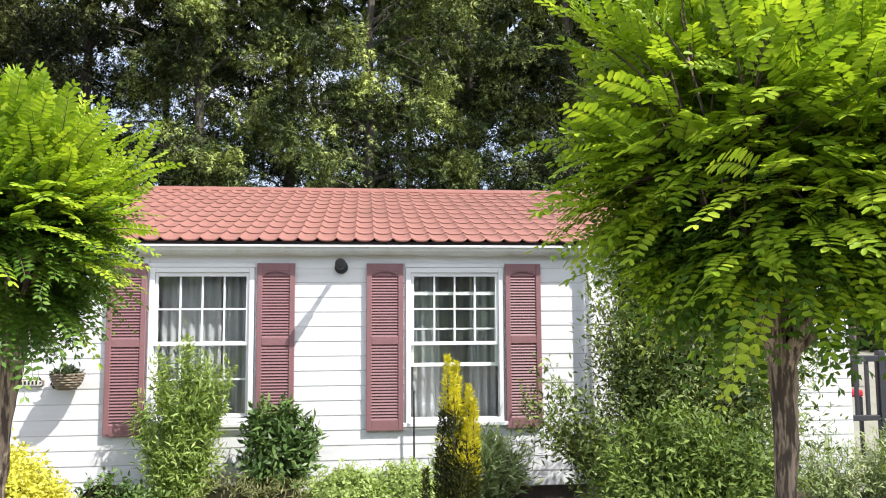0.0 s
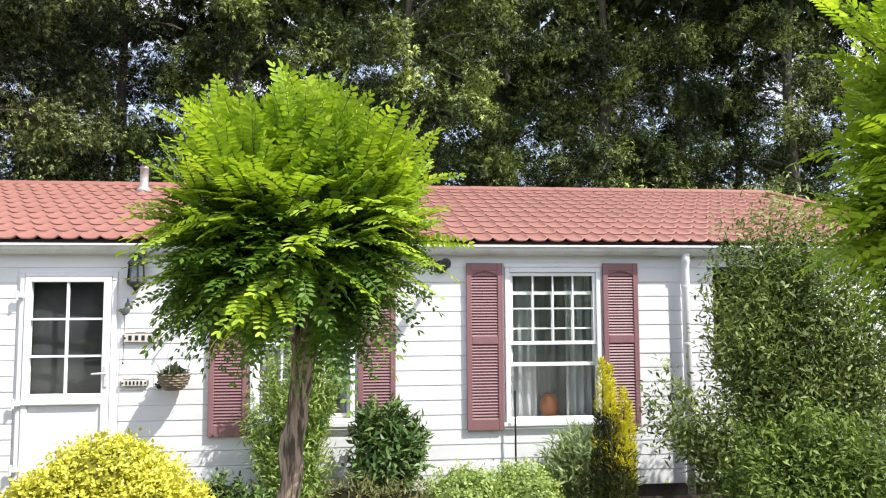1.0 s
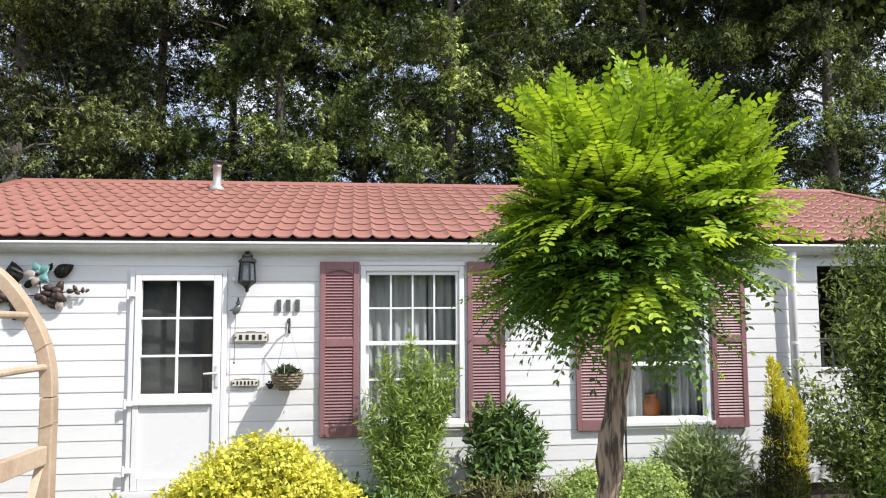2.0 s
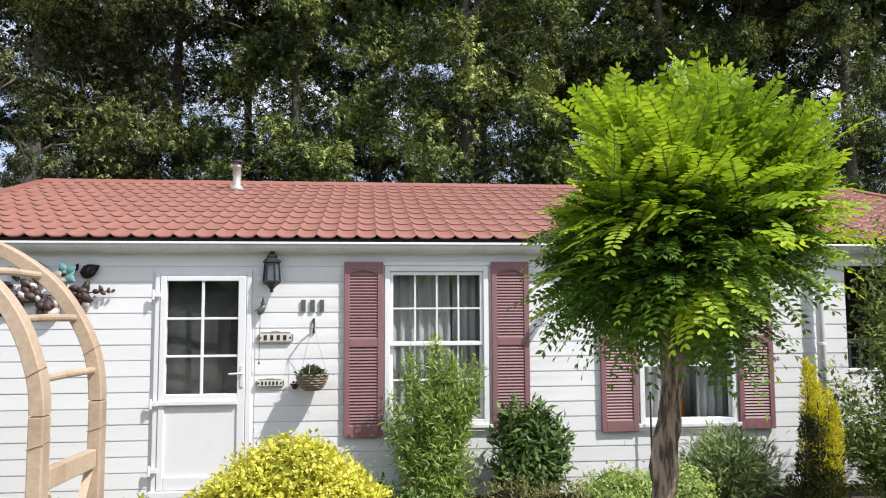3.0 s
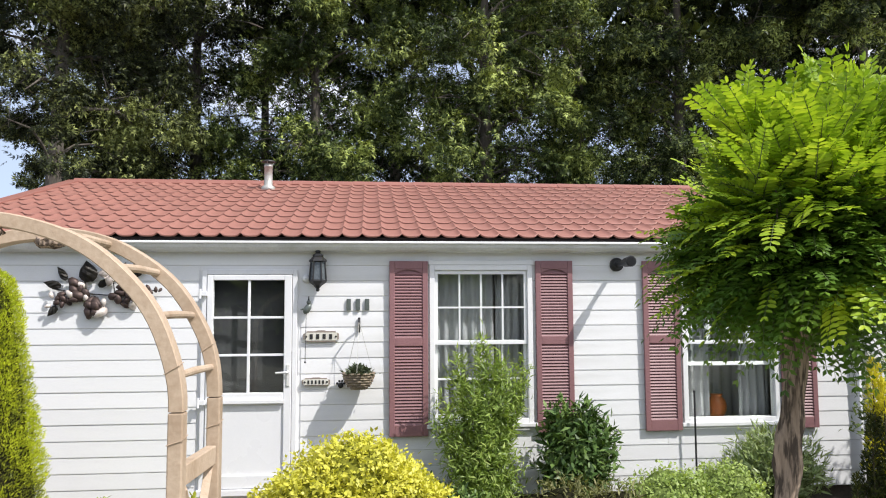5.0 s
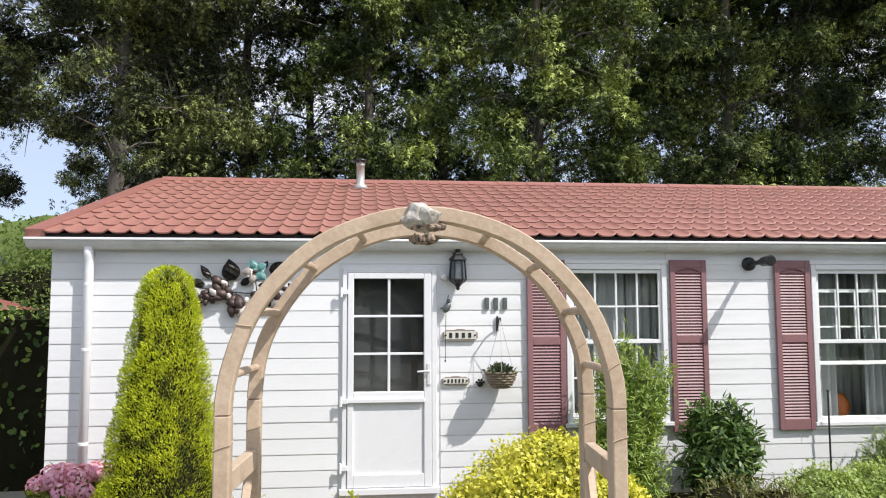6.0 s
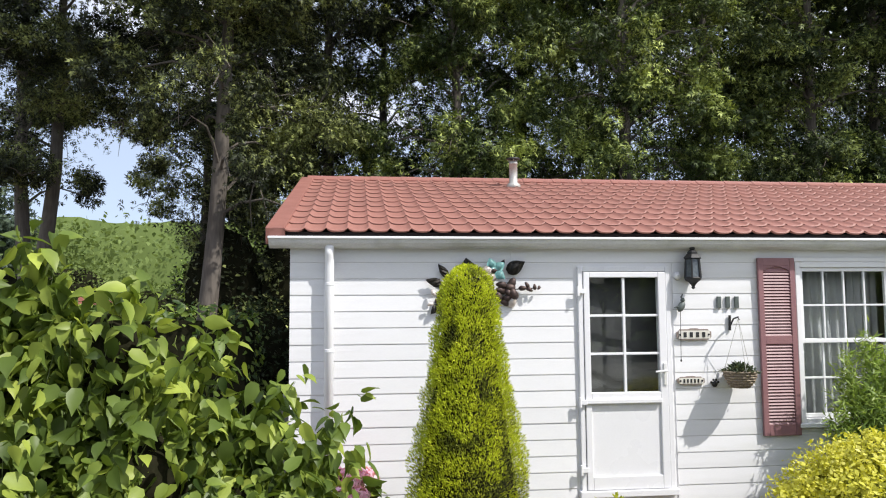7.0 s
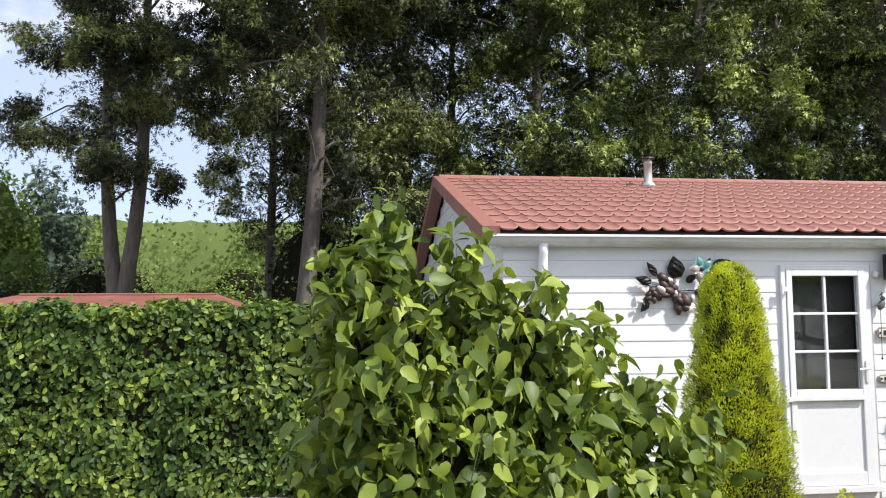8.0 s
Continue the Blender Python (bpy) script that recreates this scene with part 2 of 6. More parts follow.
# darker copy of the forest leaf: shade put into the colour
L_FORESTSHADE = leaf_mat("shaded_forest_leaf", (0.006, 0.007, 0.005), (0.033, 0.042, 0.018), (0.44, 0.49, 0.16), 0.48, 0.10, 0.8, 0.16, 0.42)
L_FARWOOD = leaf_mat("far_wood_leaf", (0.095, 0.14, 0.040), (0.14, 0.19, 0.055), (0.185, 0.24, 0.075), 0.9, 0.3, 0.12)
L_FIELD = leaf_mat("field_bush_leaf", (0.060, 0.090, 0.024), (0.12, 0.165, 0.042), (0.20, 0.255, 0.075), 0.7, 0.25, 0.8, 0.2)
L_GOLD = leaf_mat("gold_leaf", (0.42, 0.42, 0.05), (0.62, 0.59, 0.075), (0.76, 0.72, 0.17), 0.45, 0.3, 3.0)
L_LANCE = leaf_mat("lance_leaf", (0.11, 0.18, 0.035), (0.25, 0.35, 0.075), (0.48, 0.57, 0.19), 0.42, 0.35, 3.0)
L_DARKBUSH = leaf_mat("laurel_leaf", (0.040, 0.082, 0.022), (0.085, 0.15, 0.038), (0.21, 0.30, 0.085), 0.42, 0.2, 4.0)
L_PALEBUSH = leaf_mat("pale_bush_leaf", (0.23, 0.32, 0.08), (0.35, 0.45, 0.13), (0.50, 0.57, 0.23), 0.5, 0.35, 3.0)
L_SILVER = leaf_mat("silver_lance_leaf", (0.19, 0.26, 0.10), (0.31, 0.39, 0.165), (0.47, 0.53, 0.26), 0.45, 0.25, 3.0)
L_OLIVE = leaf_mat("grey_green_leaf", (0.030, 0.052, 0.016), (0.16, 0.215, 0.060), (0.42, 0.49, 0.17), 0.50, 0.28, 1.5, 0.25)
L_WILLOW = leaf_mat("willow_leaf", (0.065, 0.115, 0.022), (0.13, 0.195, 0.040), (0.27, 0.35, 0.085), 0.55, 0.25, 2.0, 0.2)
L_PINE = leaf_mat("far_pine_needle", (0.035, 0.055, 0.040), (0.075, 0.105, 0.075), (0.14, 0.18, 0.12), 0.7, 0.15, 1.0, 0.1)
L_YEW = leaf_mat("gold_yew_leaf", (0.34, 0.33, 0.02), (0.58, 0.53, 0.03), (0.75, 0.67, 0.05), 0.5, 0.3, 4.0)
L_YEWDARK = leaf_mat("dark_yew_leaf", (0.015, 0.025, 0.008), (0.038, 0.050, 0.012), (0.14, 0.14, 0.02), 0.5, 0.2, 4.0)
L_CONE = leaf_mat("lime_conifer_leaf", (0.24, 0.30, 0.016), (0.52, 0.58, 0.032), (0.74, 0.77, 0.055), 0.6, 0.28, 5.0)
L_CONEDARK = leaf_mat("shaded_conifer_leaf", (0.070, 0.082, 0.013), (0.18, 0.21, 0.023), (0.38, 0.41, 0.038), 0.6, 0.10, 5.0)
L_LILAC = leaf_mat("heart_leaf", (0.030, 0.055, 0.012), (0.14, 0.20, 0.036), (0.43, 0.50, 0.090), 0.45, 0.32, 3.0, 0.3)
L_HEDGE = leaf_mat("hedge_leaf", (0.018, 0.042, 0.010), (0.066, 0.115, 0.022), (0.29, 0.37, 0.07), 0.50, 0.25, 2.0, 0.28)
L_BROWNGRASS = leaf_mat("mixed_heather_leaf", (0.10, 0.10, 0.04), (0.18, 0.19, 0.07), (0.30, 0.27, 0.13), 0.6, 0.25, 4.0)
L_YELLOWSPRIG = leaf_mat("yellow_green_sprig", (0.22, 0.28, 0.03), (0.38, 0.42, 0.05), (0.55, 0.55, 0.12), 0.5, 0.3, 4.0)
L_PINK = leaf_mat("pink_petal", (0.72, 0.28, 0.46), (0.84, 0.46, 0.62), (0.91, 0.68, 0.78), 0.6, 0.25, 8.0)
L_SUCCULENT = leaf_mat("basket_plant_leaf", (0.045, 0.062, 0.04), (0.08, 0.105, 0.065), (0.15, 0.175, 0.11), 0.5, 0.15, 12.0)


# ---- building helpers ----
def thing(name, label, category, loc=(0, 0, 0), group="", kind=""):
    ob = new(name)
    ob.empty_display_size = 0.1
    ob.location = loc
    return tagged(ob, label, category, group, kind)


def link_mesh(name, me, material, parent, label="", smooth=False):
    if material and not me.materials:
        me.materials.append(material)
    if smooth:
        me.polygons.foreach_set("use_smooth", [True] * len(me.polygons))
    ob = new(name, me)
    if parent:
        ob.parent = parent
        ob.matrix_parent_inverse = Matrix.Translation(-parent.location) if not parent.parent else Matrix()
    if label:
        ob["label"] = label
    return ob


def part(name, bm, material, parent, label="", smooth=False):
    """Links a bmesh, drawn in the world's coordinates, as one mesh object under a thing or part."""
    me = bpy.data.meshes.new(name)
    bmesh.ops.recalc_face_normals(bm, faces=bm.faces)
    bm.to_mesh(me)
    bm.free()
    return link_mesh(name, me, material, parent, label, smooth)


def array_mesh(name, co, faces):
    """A mesh from arrays: co (n, 3), faces (m, k) with k corners each."""
    me = bpy.data.meshes.new(name)
    m, k = faces.shape
    me.vertices.add(len(co))
    me.vertices.foreach_set("co", np.ascontiguousarray(co, np.float32).ravel())
    me.loops.add(m * k)
    me.loops.foreach_set("vertex_index", np.ascontiguousarray(faces, np.int32).ravel())
    me.polygons.add(m)
    me.polygons.foreach_set("loop_start", np.arange(0, m * k, k, dtype=np.int32))
    me.update(calc_edges=True)
    return me


def box(bm, x0, x1, y0, y1, z0, z1, bevel=0.0):
    vs = [bm.verts.new(p) for p in ((x0, y0, z0), (x1, y0, z0), (x1, y1, z0), (x0, y1, z0), (x0, y0, z1), (x1, y0, z1), (x1, y1, z1), (x0, y1, z1))]
    fs = [bm.faces.new([vs[i] for i in f]) for f in ((3, 2, 1, 0), (4, 5, 6, 7), (0, 1, 5, 4), (1, 2, 6, 5), (2, 3, 7, 6), (3, 0, 4, 7))]
    if bevel:
        edges = list({e for f in fs for e in f.edges})
        bmesh.ops.bevel(bm, geom=edges, offset=bevel, segments=2, profile=0.5, affect="EDGES")
    return bm


def boxed(x0, x1, y0, y1, z0, z1, bevel=0.0):
    return box(bmesh.new(), x0, x1, y0, y1, z0, z1, bevel)


def tube(bm, points, radii, sides=8, cap=True):
    """A tapered tube along points."""
    pts = [Vector(p) for p in points]
    rings = []
    ref = Vector((0.3, 0.8, 0.52)).normalized()
    for i, p in enumerate(pts):
        d = (pts[min(i + 1, len(pts) - 1)] - pts[max(i - 1, 0)]).normalized()
        u = d.cross(ref)
        u = u.normalized() if u.length > 1e-4 else Vector((1, 0, 0))
        v = d.cross(u)
        rings.append([bm.verts.new(p + (u * math.cos(2 * math.pi * k / sides) + v * math.sin(2 * math.pi * k / sides)) * radii[i]) for k in range(sides)])
    for a, b in zip(rings, rings[1:]):
        for k in range(sides):
            bm.faces.new((a[k], a[(k + 1) % sides], b[(k + 1) % sides], b[k]))
    if cap:
        bm.faces.new(rings[0][::-1])
        bm.faces.new(rings[-1])
    return bm


def lathe(bm, profile, centre, sides=20):
    """A turned form from (radius, height) pairs round a vertical axis."""
    c = Vector(centre)
    rings = []
    for r, z in profile:
        rings.append([bm.verts.new(c + Vector((r * math.cos(2 * math.pi * k / sides), r * math.sin(2 * math.pi * k / sides), z))) for k in range(sides)])
    for a, b in zip(rings, rings[1:]):
        for k in range(sides):
            bm.faces.new((a[k], a[(k + 1) % sides], b[(k + 1) % sides], b[k]))
    bm.faces.new(rings[0][::-1])
    bm.faces.new(rings[-1])
    return bm


# ---- leaves ----
OVAL = (np.array(((0, 0, 0), (0.22, 0.20, 0.04), (0.62, 0.23, 0.05), (1, 0, -0.04), (0.62, -0.23, 0.05), (0.22, -0.20, 0.04))), ((0, 3, 2, 1), (0, 5, 4, 3)))
OVAL_WIDE = (np.array(((0, 0, 0), (0.40, 0.29, 0.05), (0.85, 0.20, 0.02), (1, 0, -0.05), (0.85, -0.20, 0.02), (0.40, -0.29, 0.05))), ((0, 3, 2, 1), (0, 5, 4, 3)))
LEAFLET = (np.array(((0, 0, 0), (0.30, 0.220, 0.06), (0.80, 0.190, 0.03), (1, 0, -0.05), (0.80, -0.190, 0.03), (0.30, -0.220, 0.06))), ((0, 3, 2, 1), (0, 5, 4, 3)))
LEAFLET_PLAIN = (np.array(((0, 0, 0), (0.52, 0.225, 0.06), (1, 0, -0.05), (0.52, -0.225, 0.06))), ((0, 3, 2, 1),))
LANCE = (np.array(((0, 0, 0), (0.35, 0.10, 0.03), (1, 0, -0.10), (0.35, -0.10, 0.03))), ((0, 3, 2, 1),))
HEART = (np.array(((0, 0, 0), (0.34, 0, -0.015), (0.70, 0, -0.05), (1.10, 0, -0.21), (0.02, 0.17, 0.04), (0.30, 0.315, 0.075), (0.64, 0.255, 0.035), (0.90, 0.10, -0.08),
                   (0.02, -0.17, 0.04), (0.30, -0.315, 0.075), (0.64, -0.255, 0.035), (0.90, -0.10, -0.08))),
         ((0, 1, 5, 4), (1, 2, 6, 5), (2, 3, 7, 6), (1, 0, 8, 9), (2, 1, 9, 10), (3, 2, 10, 11)))
LANCE_WIDE = (np.array(((0, 0, 0), (0.42, 0.17, 0.03), (1, 0, -0.10), (0.42, -0.17, 0.03))), ((0, 3, 2, 1),))
def spray_shape():
    """Five lance leaflets fanned out from one stalk."""
    co, f = [(0, 0, 0)], []
    for deg, ln in ((-72, 0.62), (-36, 0.85), (0, 1.0), (36, 0.85), (72, 0.62)):
        c, d = math.cos(radians(deg)), math.sin(radians(deg))
        k = len(co)
        for u, w, z in ((0.45, 0.13, 0.03), (1.0, 0.0, -0.16), (0.45, -0.13, 0.03)):
            co.append((ln * (u * c - w * d), ln * (u * d + w * c), z))
        f.append((0, k + 2, k + 1, k))
    return np.array(co), tuple(f)


FAN = spray_shape()


def ash_shape():
    """A pinnate leaf: two pairs of pointed leaflets and one at the end."""
    co, f = [], []
    for at, deg, ln in ((0.12, 58, 0.46), (0.12, -58, 0.46), (0.42, 44, 0.48), (0.42, -44, 0.48), (0.52, 0, 0.52)):
        c, d = math.cos(radians(deg)), math.sin(radians(deg))
        k = len(co)
        for u, w, z in ((0.10, 0.10, 0.03), (1.0, 0.0, -0.12), (0.10, -0.10, 0.03)):
            co.append((at + ln * u * c - w * d, ln * u * d + w * c, z * (0.6 + at)))
        f.append((k + 2, k + 1, k))
    return np.array(co), tuple(f)


ASH = ash_shape()
BROAD = (np.array(((0, 0, 0), (0.40, 0.33, 0.06), (1, 0, -0.05), (0.40, -0.33, 0.06))), ((0, 3, 2, 1),))
SPRAY = (np.array(((0, 0, 0), (0.5, 0.12, 0.03), (1, 0.03, 0.0), (0.45, -0.13, -0.03))), ((0, 3, 2, 1),))


def unit(a):
    return a / np.maximum(np.linalg.norm(a, axis=1, keepdims=True), 1e-6)


def leaf_arrays(kind, P, D, N, size):
    """Corners and faces of leaves that start at P, point along D, face N and are size long."""
    shape, faces = kind
    X = unit(D)
    Y = unit(np.cross(N, X))
    Z = np.cross(X, Y)
    co = P[:, None, :] + size[:, None, None] * (shape[None, :, 0:1] * X[:, None, :] + shape[None, :, 1:2] * Y[:, None, :] + shape[None, :, 2:3] * Z[:, None, :])
    k = len(shape)
    f = np.array(faces)[None, :, :] + (np.arange(len(P)) * k)[:, None, None]
    return co.reshape(-1, 3), f.reshape(-1, f.shape[2])


def leaves(name, kind, P, D, N, size, material, parent, label=""):
    co, f = leaf_arrays(kind, P, D, N, size)
    return link_mesh(name, array_mesh(name, co, f), material, parent, label, kind is HEART)


def sphere_dirs(rng, n, low=-1.0):
    z = rng.uniform(low, 1, n)
    a = rng.uniform(0, 2 * np.pi, n)
    r = np.sqrt(np.maximum(0, 1 - z * z))
    return np.stack((r * np.cos(a), r * np.sin(a), z), 1)


def shrub(name, label, category, base, lobes, twigs, per_twig, kind, size, leafmat, stemmat=None, seed=1, low=-0.2, start=0.35, droop=0.15, spread=0.8, face_out=0.4, core=0.0, group="", core_mat=None, stem_share=0.25, rim=0.55, wander=0.05, tumble=0.35):
    """A shrub: twigs from its foot to the outline, which one or more lobes (centre, radii, share) make, with leaves along them."""
    rng = np.random.default_rng(seed)
    root = thing(name, label, category, base, group)
    B = np.array(base, float)
    total = sum(s for _, _, s in lobes)
    allP, allD, allN, allS = [], [], [], []
    stems = bmesh.new()
    for c, r, share in lobes:
        n = max(1, int(twigs * share / total))
        c, r = np.array(c, float), np.array(r, float)
        U = sphere_dirs(rng, n, low)
        E = c + U * r * rng.uniform(rim, 1.0, (n, 1)) ** 0.6
        F = B + rng.normal(0, 1, (n, 3)) * np.array((0.12, 0.12, 0)) * r.max()
        F[:, 2] = B[2]
        Mid = (F * 0.35 + (c - np.array((0, 0, r[2] * 0.25))) * 0.65) + rng.normal(0, 0.18, (n, 3)) * r
        t = rng.uniform(start, 1.0, (n, per_twig)) ** 0.75
        t[:, 0] = 1.0
        tt = t[:, :, None]
        P = (1 - tt) ** 2 * F[:, None] + 2 * tt * (1 - tt) * Mid[:, None] + tt ** 2 * E[:, None]
        T = 2 * (1 - tt) * (Mid - F)[:, None] + 2 * tt * (E - Mid)[:, None]
        P = P.reshape(-1, 3) + rng.normal(0, wander, (n * per_twig, 3)) * r.min()
        T = unit(T.reshape(-1, 3))
        side = unit(rng.normal(0, 1, T.shape))
        D = unit(T * (1 - spread) + side * spread + np.array((0, 0, -droop)))
        out = unit((P - c) / r)
        N = unit(np.array((0, 0, 0.7)) + out * face_out + rng.normal(0, tumble, T.shape))
        allP.append(P), allD.append(D), allN.append(N)
        allS.append(rng.uniform(0.55, 1.25, len(P)) * size)
        for i in range(int(n * stem_share)):
            pts = [tuple((1 - q) ** 2 * F[i] + 2 * q * (1 - q) * Mid[i] + q * q * E[i]) for q in (0, 0.25, 0.5, 0.75, 0.97)]
            w = max(0.0025, 0.006 * float(r.max()))
            tube(stems, pts, [w * 1.8, w * 1.4, w, w * 0.7, w * 0.3], 4, False)
    tagged(part("stem_cluster", stems, stemmat or M_TWIG, root), kind="stuff")
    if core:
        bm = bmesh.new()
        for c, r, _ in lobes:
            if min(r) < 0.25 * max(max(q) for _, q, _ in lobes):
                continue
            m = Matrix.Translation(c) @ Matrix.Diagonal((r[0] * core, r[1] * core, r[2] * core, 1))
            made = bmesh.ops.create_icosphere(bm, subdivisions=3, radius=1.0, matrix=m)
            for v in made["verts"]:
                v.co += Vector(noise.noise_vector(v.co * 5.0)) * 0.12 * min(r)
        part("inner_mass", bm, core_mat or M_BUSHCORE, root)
    leaves("foliage", kind, np.concatenate(allP), np.concatenate(allD), np.concatenate(allN), np.concatenate(allS), leafmat, root)
    return root


# ---- ground ----
ground = tagged(part("ground", boxed(-1500, 1500, -1500, 1500, -0.5, 0.0), M_LAWN, None), "pale lawn and gravel round the house, lightened to bounce light", "ground", kind="structure")
bm = bmesh.new()
bmesh.ops.create_grid(bm, x_segments=60, y_segments=16, size=1.0, matrix=Matrix.Translation((3.2, -1.45, 0.03)) @ Matrix.Diagonal((6.6, 1.42, 1, 1)))
for v in bm.verts:
    v.co.z += 0.05 * noise.noise(v.co * 2.0) * (1 if abs(v.co.y + 1.45) < 1.3 else 0)
tagged(part("planting_bed", bm, M_SOIL, None), "dark soil planting bed along the house", "flower bed", kind="structure")

# ---- house ----
house = thing("house", "white weatherboarded bungalow with red tiled roof", "house")
WX0, WX1, WZ0, WZ1 = -2.585, 9.35, 0.212, 2.60
BOARD = 0.1454
BACK, RIDGE_Y, RIDGE_Z = 8.20, 4.10, 3.845
EAVE_Y, EAVE_Z = -0.07, 2.655
OPEN = ((0.0, 0.877, 0.33, 2.355), (2.125, 3.130, 0.885, 2.40), (4.625, 5.620, 0.855, 2.40), (6.83, 7.95, 1.36, 2.41))


def front_wall():
    bm = bmesh.new()
    x = WX0 + 0.12
    for a, b, z0, z1 in OPEN:
        box(bm, x, a, 0.0, 0.12, WZ0, WZ1)
        box(bm, a, b, 0.0, 0.12, WZ0, z0)
        box(bm, a, b, 0.0, 0.12, z1, WZ1)
        x = b
    box(bm, x, WX1 - 0.12, 0.0, 0.12, WZ0, WZ1)
    bmesh.ops.remove_doubles(bm, verts=bm.verts[:], dist=0.0001)
    return part("front_wall", bm, M_TRIM, house)


wall_front = front_wall()


def gable_wall(x0, x1):
    bm = bmesh.new()
    pts = ((0.0, WZ0), (BACK, WZ0), (BACK, WZ1), (RIDGE_Y, RIDGE_Z - 0.08), (0.0, WZ1))
    a = [bm.verts.new((x0, y, z)) for y, z in pts]
    b = [bm.verts.new((x1, y, z)) for y, z in pts]
    bm.faces.new(a), bm.faces.new(b[::-1])
    for i in range(len(pts)):
        j = (i + 1) % len(pts)
        bm.faces.new((a[i], b[i], b[j], a[j]))
    return part("gable_wall", bm, M_TRIM, house)


def gable_boards(wall, x, out):
    bm = bmesh.new()
    z = WZ0
    while z < RIDGE_Z - 0.2:
        top = z + BOARD
        back = BACK if top < WZ1 else BACK - (top - WZ1) * (BACK - RIDGE_Y) / (RIDGE_Z - WZ1)
        fro = 0.02 if top < WZ1 else (top - WZ1) * RIDGE_Y / (RIDGE_Z - WZ1)
        box(bm, min(x, x + out), max(x, x + out), fro, back, z, top - 0.008)
        z = top
    part("cladding", bm, M_SIDING, wall)


gable_boards(gable_wall(WX0, WX0 + 0.12), WX0, -0.014)
gable_boards(gable_wall(WX1 - 0.12, WX1), WX1, 0.014)
part("back_wall", boxed(WX0 + 0.12, WX1 - 0.12, BACK - 0.12, BACK, WZ0, WZ1), M_TRIM, house)
part("room_floor", boxed(WX0 + 0.12, WX1 - 0.12, 0.12, BACK - 0.12, 0.2, 0.34), M_ROOMFLOOR, house)
part("room_ceiling", boxed(WX0 + 0.12, WX1 - 0.12, 0.12, BACK - 0.12, 2.48, 2.56), M_ROOM, house)
part("partition", boxed(WX0 + 0.12, WX1 - 0.12, 2.6, 2.7, 0.34, 2.48), M_ROOM, house)
part("plinth", boxed(WX0 + 0.08, WX1 - 0.08, 0.06, BACK - 0.06, 0.0, WZ0), M_BRICK, house)


# roof
SLOPE = math.atan2(RIDGE_Z - EAVE_Z, RIDGE_Y - EAVE_Y)
SLOPE_LEN = math.hypot(RIDGE_Z - EAVE_Z, RIDGE_Y - EAVE_Y)
RX0, RX1 = -2.72, 9.82
bm = bmesh.new()
for s in (-1, 1):
    y_e = EAVE_Y if s < 0 else 2 * RIDGE_Y - EAVE_Y
    vs = [bm.verts.new(p) for p in ((RX0 + 0.02, y_e, EAVE_Z - 0.05), (RX1 - 0.02, y_e, EAVE_Z - 0.05), (RX1 - 0.02, RIDGE_Y, RIDGE_Z - 0.05), (RX0 + 0.02, RIDGE_Y, RIDGE_Z - 0.05))]
    ws = [bm.verts.new(v.co + Vector((0, 0, 0.035))) for v in vs]
    bm.faces.new(vs), bm.faces.new(ws[::-1])
    for i in range(4):
        bm.faces.new((vs[i], ws[i], ws[(i + 1) % 4], vs[(i + 1) % 4]))
roof = part("roof", bm, M_UNDER, house, "red pressed tile roof with scalloped rows")

bm = bmesh.new()
prof = ((-0.058, 2.602), (-0.176, 2.602), (-0.174, 2.585), (-0.162, 2.558), (-0.140, 2.535), (-0.105, 2.520), (-0.058, 2.516))
ga = [bm.verts.new((RX0 - 0.05, y, z)) for y, z in prof]
gb = [bm.verts.new((RX1 + 0.05, y, z)) for y, z in prof]
bm.faces.new(ga), bm.faces.new(gb[::-1])
for i in range(len(prof)):
    j = (i + 1) % len(prof)
    bm.faces.new((ga[i], gb[i], gb[j], ga[j]))
bm2 = boxed(RX0 - 0.055, RX1 + 0.055, -0.192, -0.177, 2.592, 2.614, 0.004)
# near-black strip stands in for the shadow between tiles and gutter
part("eave_shade", boxed(RX0 + 0.02, RX1 - 0.02, -0.056, -0.044, 2.53, 2.66), M_UNDER, house)
gutter = part("gutter", bm, M_GUTTER, house, "white plastic box gutter")
part("lip", bm2, M_TRIM, gutter)
part("soffit", boxed(RX0 + 0.02, RX1 - 0.02, -0.042, -0.001, 2.530, 2.545), M_TRIM, house)
for x in (RX0, RX1):
    bm = bmesh.new()
    for s in (-1, 1):
        m = Matrix.Translation((x, RIDGE_Y, RIDGE_Z)) @ Matrix.Rotation(-s * SLOPE, 4, "X")
        bx = bmesh.new()
        box(bx, -0.085, 0.085, min(0, s * (SLOPE_LEN + 0.03)), max(0, s * (SLOPE_LEN + 0.03)), -0.10, 0.052, 0.008)
        bx.transform(m)
        tmp = bpy.data.meshes.new("verge_half")
        bx.to_mesh(tmp)
        bx.free()
        bm.from_mesh(tmp)
        bpy.data.meshes.remove(tmp)
    part("verge_cap", bm, M_CAP, house)
n_ridge = 28
RIDGE_SEC = ((-0.135, -0.030), (-0.060, 0.012), (-0.030, 0.040), (0.030, 0.040), (0.060, 0.012), (0.135, -0.030), (0.130, -0.042), (0.0, 0.0), (-0.130, -0.042))
